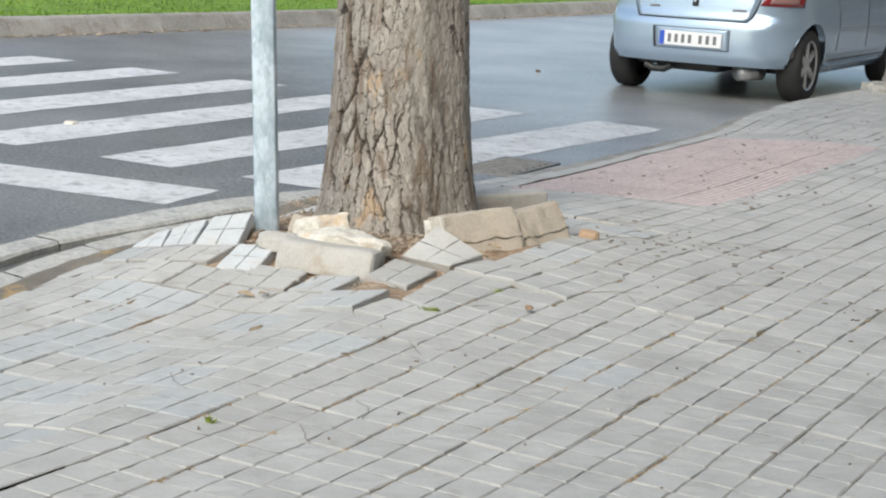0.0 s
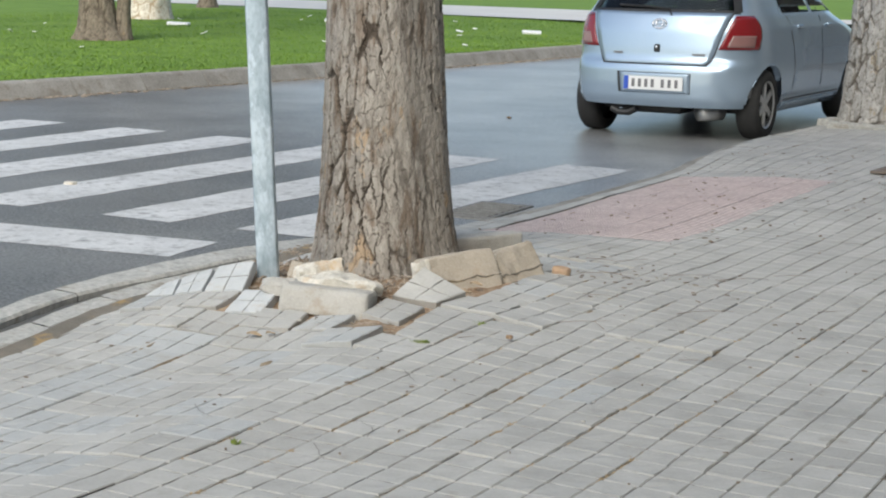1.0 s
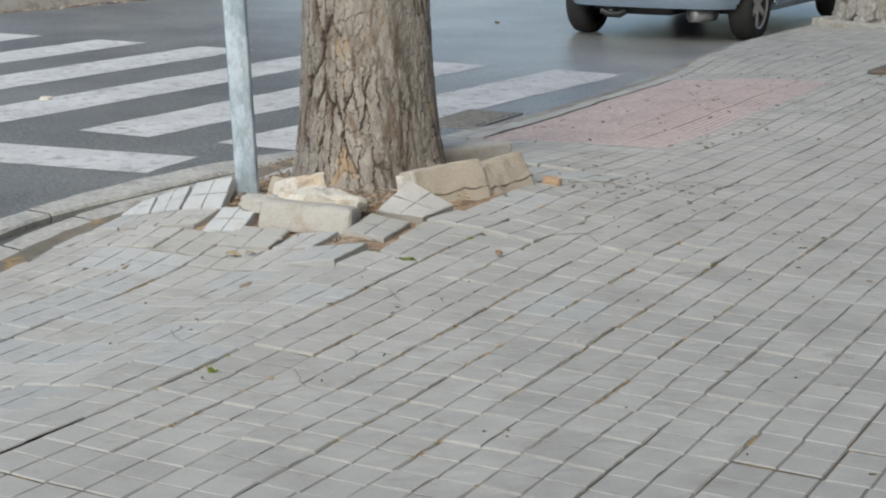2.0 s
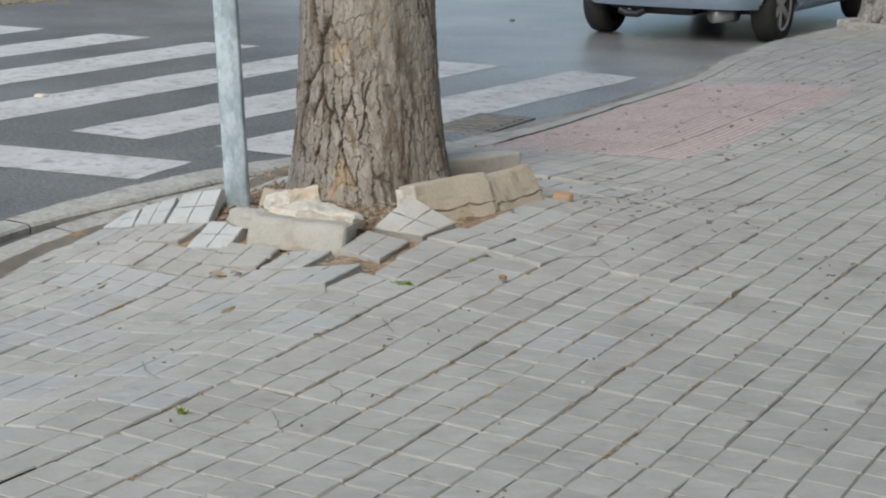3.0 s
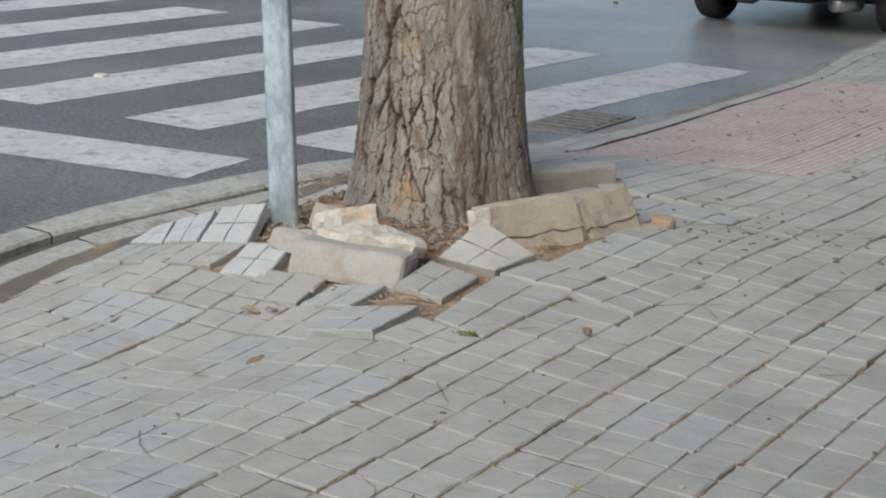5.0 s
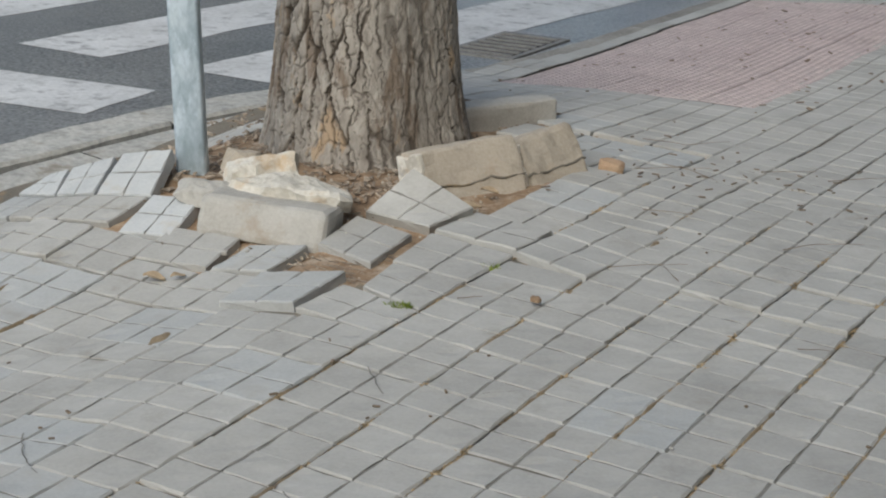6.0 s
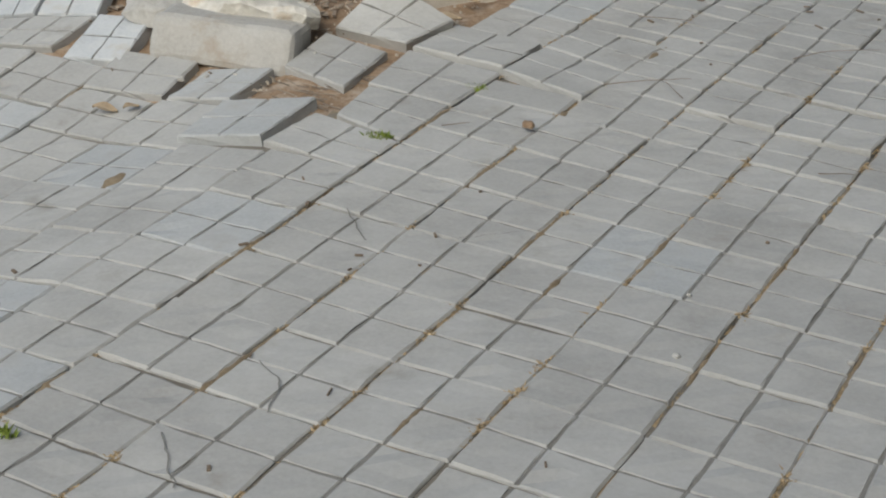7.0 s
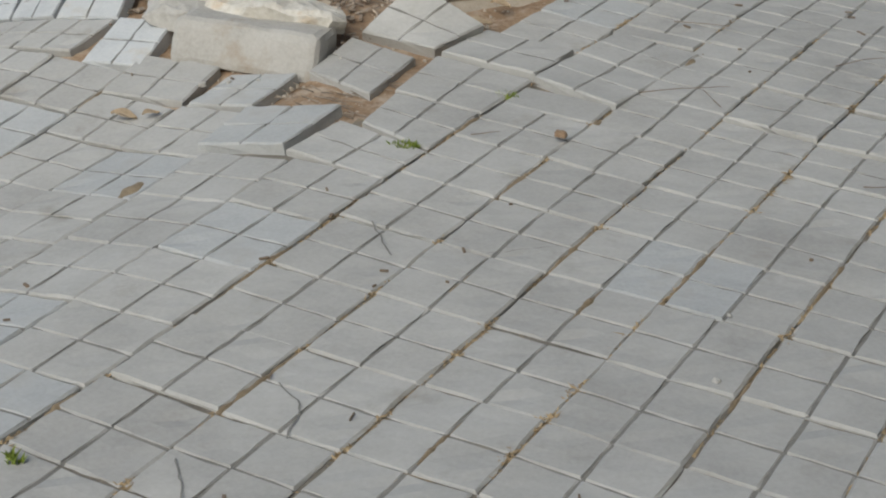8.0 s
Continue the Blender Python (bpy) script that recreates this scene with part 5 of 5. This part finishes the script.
# iron gully cover set in the road beside the crossing
gully = thing("gully_cover", "dark slotted cast-iron gully grating set in the road edge", "drain cover", pose(-1.88, 4.22, ROAD_Z, 0, 0, 2))
M_IRON = material("cast_iron", [(0.14, 0.135, 0.128), (0.20, 0.195, 0.187), (0.27, 0.265, 0.257)], 20, 120, 0.8, 0.3)
bm = bmesh.new()
for sx, sy, px, py in ((0.34, 0.03, 0, -0.29), (0.34, 0.03, 0, 0.29), (0.03, 0.55, -0.155, 0), (0.03, 0.55, 0.155, 0)):
    box(bm, (sx, sy, 0.016), (px, py, 0.002), bevel=0.003)
part("frame", bm, M_IRON, gully)
# flat black sheet just above the road paints the dark depth between the bars
bm = bmesh.new()
box(bm, (0.28, 0.55, 0.004), (0, 0, 0.003))
part("sump", bm, material("slot_black", [(0.012, 0.011, 0.010), (0.03, 0.028, 0.026)], 12, 90, 1.0, 0.2), gully)
for k in range(7):
    bm = bmesh.new()
    box(bm, (0.28, 0.026, 0.010), (0, -0.24 + k * 0.08, 0.0095), bevel=0.002)
    part("bar", bm, M_IRON, gully)

# brown iron cover in the pavement beyond the crossing
bm = bmesh.new()
box(bm, (0.62, 0.62, 0.02), bevel=0.005)
for k in range(8):
    box(bm, (0.52, 0.02, 0.006), (0, -0.24 + k * 0.068, 0.012))
M_RUST = material("rusty_iron", [(0.10, 0.075, 0.06), (0.15, 0.12, 0.10), (0.19, 0.16, 0.135)], 10, 120, 0.8, 0.4)
tagged(part("manhole_cover", bm, M_RUST, m=ground_pose(0.02, 6.85, 0, 0.004)), "brown iron manhole cover set in the paving", "manhole cover")


def crack(pts):
    bm = bmesh.new()
    rows = []
    n = 14
    for i in range(n + 1):
        t = i / n * (len(pts) - 1)
        k = min(int(t), len(pts) - 2)
        x, y = [pts[k][a] + (pts[k + 1][a] - pts[k][a]) * (t - k) for a in (0, 1)]
        x, y = x + 0.006 * noise.noise((x * 40, y * 40, 0)), y + 0.006 * noise.noise((x * 40, y * 40, 5))
        rows.append([(x - 0.0012, y - 0.0006, ground_z(x, y) + 0.0035), (x + 0.0012, y + 0.0006, ground_z(x, y) + 0.0035)])
    from_grid(bm, rows)
    return part("crack", bm, M_GROOVE, pavement, "dark crack across a tile")


for pts in ([(0.02, -0.32), (0.08, -0.38), (0.12, -0.42)], [(0.03, -0.10), (0.09, -0.13), (0.11, -0.17), (0.12, -0.21)], [(-0.13, 0.40), (-0.04, 0.31)], [(0.09, 0.40), (0.19, 0.50)], [(-0.52, -0.14), (-0.44, -0.22), (-0.36, -0.27)]):
    crack(pts)


# ---- tactile red paving at the crossing ----
def in_red(x, y):
    return -1.42 < x < -0.34 and 3.20 < y < 6.0


def tile_shape(bm, size_x, size_y, m, skirt=0.03, edge=0.0032, lip=0.0036, groove=True, stained=(), gx=0.0040, gy=0.0040, worn=None):
    """A paving tile with four raised squares, chamfered all round; the floor of its grooves is darkened for dirt and
    shade (second material).
    m is a matrix or a function that places a point; worn is a random source that roughens the edges."""
    hx, hy = size_x / 2, size_y / 2
    place = m if callable(m) else lambda p: m @ p

    def profile(h, g):  # edge, top, groove walls and floor, top, edge
        ends = [(-h, -lip), (-h + edge, 0), (h - edge, 0), (h, -lip)]
        if not groove:
            return ends
        half = [(-h, -lip), (-h + edge, 0)] + ([(-h * 0.66, 0), (-h * 0.36, 0)] if worn else []) + [(-g, 0), (-g + 0.0014, -0.0025)]
        return half + [(-a, z) for a, z in reversed(half)]
    ax, ay = profile(hx, gx), profile(hy, gy)
    vs = []
    for y, hyz in ay:
        row = []
        for x, hxz in ax:
            p = Vector((x, y, min(hxz, hyz)))
            if worn:
                p += Vector((worn.gauss(0, 0.0010), worn.gauss(0, 0.0010), worn.gauss(0, 0.0006)))
                if p.z > -0.002 and worn.random() < 0.05:
                    p.z -= worn.uniform(0.001, 0.0035)
            row.append(bm.verts.new(place(p)))
        vs.append(row)
    mid = (len(ax) - 1) // 2
    for i in range(len(ay) - 1):
        for j in range(len(ax) - 1):
            f = bm.faces.new((vs[i][j], vs[i][j + 1], vs[i + 1][j + 1], vs[i + 1][j]))
            if groove and (i == mid or j == mid):
                f.material_index = 1
            elif groove and (i > mid, j > mid) in stained:
                f.material_index = 2
    if skirt:
        cs = [bm.verts.new(place(Vector((x, y, -skirt)))) for x, y in ((-hx, -hy), (hx, -hy), (hx, hy), (-hx, hy))]
        runs = [[vs[0][j] for j in range(len(ax))], [vs[i][-1] for i in range(len(ay))], [vs[-1][j] for j in reversed(range(len(ax)))], [vs[i][0] for i in reversed(range(len(ay)))]]
        for k, run in enumerate(runs):
            bm.faces.new((cs[k], cs[(k + 1) % 4], *run[::-1]))


verts_red = bmesh.new()
rng = random.Random(17)
for ix in range(5):
    for iy in range(14):
        cx, cy = -1.385 + 0.105 + ix * 0.205, 3.202 + 0.10 + iy * 0.2
        m = ground_pose(cx, cy, rng.uniform(-0.3, 0.3), rng.uniform(-0.0004, 0.0004))
        tile_shape(verts_red, 0.2025, 0.198, m, 0.0, 0.003, 0.002, False)
        for a in range(6):
            for b in range(6):
                px, py = -0.0825 + a * 0.033, -0.0825 + b * 0.033
                base = [m @ Vector((px + 0.011 * sx, py + 0.011 * sy, 0.0)) for sx, sy in ((-1, -1), (1, -1), (1, 1), (-1, 1))]
                top = [m @ Vector((px + 0.007 * sx, py + 0.007 * sy, 0.003)) for sx, sy in ((-1, -1), (1, -1), (1, 1), (-1, 1))]
                vb, vt = [verts_red.verts.new(p) for p in base], [verts_red.verts.new(p) for p in top]
                verts_red.faces.new(vt)
                for k in range(4):
                    verts_red.faces.new((vb[k], vb[(k + 1) % 4], vt[(k + 1) % 4], vt[k]))
tagged(part("tactile_paving", verts_red, M_RED), "faded pink-red tactile paving with raised studs at the crossing", "tactile paving", kind="stuff")

# ---- grey tiles ----
TILE = 0.2
wear = random.Random(71)


def tile_mesh(mats, stained=()):
    bm = bmesh.new()
    tile_shape(bm, 0.1955, 0.1958, Matrix.Identity(4), 0.035, stained=stained, worn=wear)
    return finish("paving_tile", bm, mats)


TILE_MESHES = [tile_mesh([M_TILE, M_GROOVE]) for _ in range(9)]
PALE_LIT_MESH = tile_mesh([M_TILE_STAIN_LIT, M_GROOVE])
SPLASH_MESH = [tile_mesh([M_TILE, M_GROOVE, M_TILE_STAIN_LIT], squares) for squares in (((False, True), (True, True)), ((False, False), (True, False)))]


def in_pit(x, y):
    if -1.62 < x < (-0.62 if y < 2.15 else -0.86) and 1.02 < y < 2.62:
        return True
    if -1.06 < x < -0.62 and 0.80 < y < 1.1:
        return True
    if -0.60 < x < -0.42 and 1.35 < y < 1.95:
        return True
    return -0.66 < x < -0.42 and 0.70 < y < 1.02


def add_tile(x, y, lift=0.0, turn=0.0, rx=0.0, ry=0.0, mesh=None):
    ob = new("paving_tile", mesh or wear.choice(TILE_MESHES))
    ob.parent = pavement
    ob.matrix_basis = ground_pose(x, y, turn, lift) @ pose(0, 0, 0, rx, ry, 0)
    return ob


def span_at(corners, x):
    """The stretch of y that a loose tile covers in a column whose middle is at x, or None."""
    ys = []
    for p, q in zip(corners, corners[1:] + corners[:1]):
        if (p[0] - x) * (q[0] - x) <= 0 and p[0] != q[0]:
            ys.append(p[1] + (q[1] - p[1]) * (x - p[0]) / (q[0] - p[0]))
    return (min(ys), max(ys)) if len(ys) > 1 else None


def free_runs(x, y0, y1):
    """What the loose tiles leave of a column between y0 and y1."""
    runs = [(y0, y1)]
    for corners, mats in LOOSE:
        for xx in (x - 0.05, x, x + 0.05):
            got = span_at(corners, xx)
            if got:
                lo, hi = got[0] - 0.004, got[1] + 0.004
                runs = [r for u, w in runs for r in ((u, min(w, lo)), (max(u, hi), w)) if r[1] - r[0] > 0.03]
    return runs


def loose_tile(corners, mats, across=0.1955, deep=0.1958, groove=True):
    """A tile that the roots have lifted, tipped or broken, given by its four top corners."""
    a, b, c, d = [Vector((x, y, max(z, ground_z(x, y) + 0.002))) for x, y, z in corners]
    centre = (a + b + c + d) / 4
    up = (c - a).cross(d - b).normalized()

    def place(p):
        u, v = p.x / across + 0.5, p.y / deep + 0.5
        return a.lerp(b, u).lerp(d.lerp(c, u), v) - centre + up * p.z
    bm = bmesh.new()
    tile_shape(bm, across, deep, place, 0.036, groove=groove, worn=wear)
    ob = new("paving_tile", finish("paving_tile", bm, mats))
    ob.parent = pavement
    ob.matrix_basis = Matrix.Translation(centre)
    return centre


GREY, PALE, SPLASHED = [M_TILE, M_GROOVE], [M_TILE_PALE, M_GROOVE], [M_TILE_STAIN_LIT, M_GROOVE]
LOOSE = [
    (((-1.335, 0.946, 0.043), (-1.178, 0.978, 0.062), (-1.250, 1.150, 0.140), (-1.400, 1.127, 0.110)), PALE),
    (((-1.480, 0.950, 0.020), (-1.350, 0.950, 0.037), (-1.425, 1.120, 0.098), (-1.533, 1.070, 0.060)), PALE),
    (((-1.640, 0.970, -0.010), (-1.495, 0.955, 0.015), (-1.548, 1.070, 0.052), (-1.610, 1.067, 0.030)), PALE),
    (((-1.335, 0.800, 0.006), (-1.182, 0.820, 0.019), (-1.178, 0.968, 0.058), (-1.333, 0.936, 0.041)), GREY),
    (((-1.500, 0.795, -0.008), (-1.343, 0.798, 0.005), (-1.341, 0.932, 0.038), (-1.490, 0.930, 0.015)), GREY),
    (((-1.620, 0.795, -0.028), (-1.508, 0.795, -0.010), (-1.498, 0.934, 0.012), (-1.630, 0.948, -0.012)), SPLASHED),
    (((-1.123, 0.793, 0.013), (-0.984, 0.823, 0.019), (-1.030, 0.998, 0.077), (-1.166, 0.976, 0.068)), PALE),
    (((-0.995, 0.705, -0.010), (-0.798, 0.728, -0.003), (-0.820, 0.885, 0.010), (-1.008, 0.862, 0.008)), GREY),
    (((-0.781, 0.725, -0.002), (-0.641, 0.757, 0.013), (-0.643, 0.920, 0.036), (-0.773, 0.862, 0.024)), SPLASHED),
    (((-0.625, 0.555, 0.014), (-0.448, 0.590, 0.040), (-0.455, 0.800, 0.052), (-0.640, 0.735, 0.030)), SPLASHED),
    (((-0.440, 0.590, 0.008), (-0.206, 0.556, 0.028), (-0.204, 0.702, 0.036), (-0.425, 0.752, 0.018)), GREY),
    (((-0.627, 0.942, 0.046), (-0.446, 0.892, 0.047), (-0.470, 1.110, 0.058), (-0.642, 1.128, 0.066)), GREY),
    (((-0.412, 0.937, 0.048), (-0.207, 0.926, 0.041), (-0.205, 1.140, 0.043), (-0.436, 1.146, 0.056)), GREY),
    (((-0.380, 0.762, 0.038), (-0.204, 0.712, 0.036), (-0.207, 0.918, 0.040), (-0.404, 0.922, 0.044)), GREY),
    (((-0.427, 1.152, 0.069), (-0.208, 1.160, 0.057), (-0.210, 1.356, 0.054), (-0.427, 1.350, 0.064)), GREY),
    (((-0.202, 1.146, 0.057), (0.008, 1.094, 0.050), (0.016, 1.298, 0.041), (-0.196, 1.340, 0.052)), GREY),
    (((-0.194, 1.342, 0.056), (0.016, 1.300, 0.045), (0.022, 1.502, 0.038), (-0.188, 1.536, 0.050)), GREY),
    (((0.205, 1.178, 0.037), (0.398, 1.176, 0.031), (0.400, 1.378, 0.026), (0.206, 1.380, 0.030)), GREY),
    (((0.404, 1.156, 0.029), (0.596, 1.166, 0.025), (0.600, 1.366, 0.018), (0.406, 1.358, 0.022)), GREY),
    (((-0.640, 1.165, 0.068), (-0.450, 1.160, 0.070), (-0.415, 1.314, 0.088), (-0.585, 1.300, 0.165)), GREY),
]
for corners, mats in LOOSE:
    loose_tile(corners, mats)
rng = random.Random(23)
far = bmesh.new()
near_count = 0
for ix in range(-11, 34):
    for iy in range(-40, 75):
        x = (ix + 0.5) * TILE
        y = (iy + 0.5) * TILE + (column_shift(ix) if iy < 12 else 0.0)
        limit = kerb_x(y) + (edging_off(y) + 0.124 if y < 2.9 else 0.17)
        if x - 0.10 < limit:
            wide = x + 0.097 - limit
            if wide > 0.04 and not in_pit(x, y) and not in_red(x, y) and free_runs(x, y - 0.098, y + 0.098) == [(y - 0.098, y + 0.098)]:
                tile_shape(far, wide, 0.1958, ground_pose(limit + wide / 2, y, rng.gauss(0, 0.5), rng.gauss(0, 0.0015)), 0.0, groove=wide > 0.11)
            continue
        if in_red(x, y) or in_pit(x, y):
            continue
        runs = free_runs(x, y - 0.098, y + 0.098) if -1.7 < x < 0.7 and 0.4 < y < 1.7 else None
        if runs is not None and runs != [(y - 0.098, y + 0.098)]:
            for lo, hi in runs:   # a tile cut short against a loose one
                mid = (lo + hi) / 2
                bm = bmesh.new()
                tile_shape(bm, 0.1955, hi - lo, Matrix.Identity(4), 0.035, groove=hi - lo > 0.12, worn=wear)
                cut = part("paving_tile", bm, GREY, pavement)
                cut.matrix_basis = ground_pose(x, mid)
            continue
        d = math.hypot(x + 1.0, y - 1.5)
        wild = math.exp(-d * d / 1.2)
        lift = rng.gauss(0, 0.0008 + 0.0014 * wild)
        turn, rx, ry = rng.gauss(0, 0.5 + 0.6 * wild), rng.gauss(0, 0.18 + 0.2 * wild), rng.gauss(0, 0.14 + 0.15 * wild)
        jx, jy = rng.gauss(0, 0.0016), rng.gauss(0, 0.0020)
        if -1.5 < x < 1.3 and -0.9 < y < 2.7 and near_count < 280:
            # paler tiles towards the kerb: some splashes, and brighter light painted in there
            splash_and_light = x < -0.2 and rng.random() < 0.15 + 0.45 * smooth01(-0.2, -0.9, x)
            add_tile(x + jx, y + jy, lift, turn, rx, ry, SPLASH_MESH[ix - 1] if ix in (1, 2) and iy == 2 else PALE_LIT_MESH if splash_and_light else None)
            near_count += 1
        else:
            tile_shape(far, 0.1955, 0.1958, ground_pose(x + jx, y + jy, turn, lift) @ pose(0, 0, 0, rx, ry, 0), 0.0, groove=y > -2.4 and ix < 24)
rest = part("paving_tiles", far, [M_TILE_FAR, M_GROOVE], pavement)
rest["kind"] = "stuff"
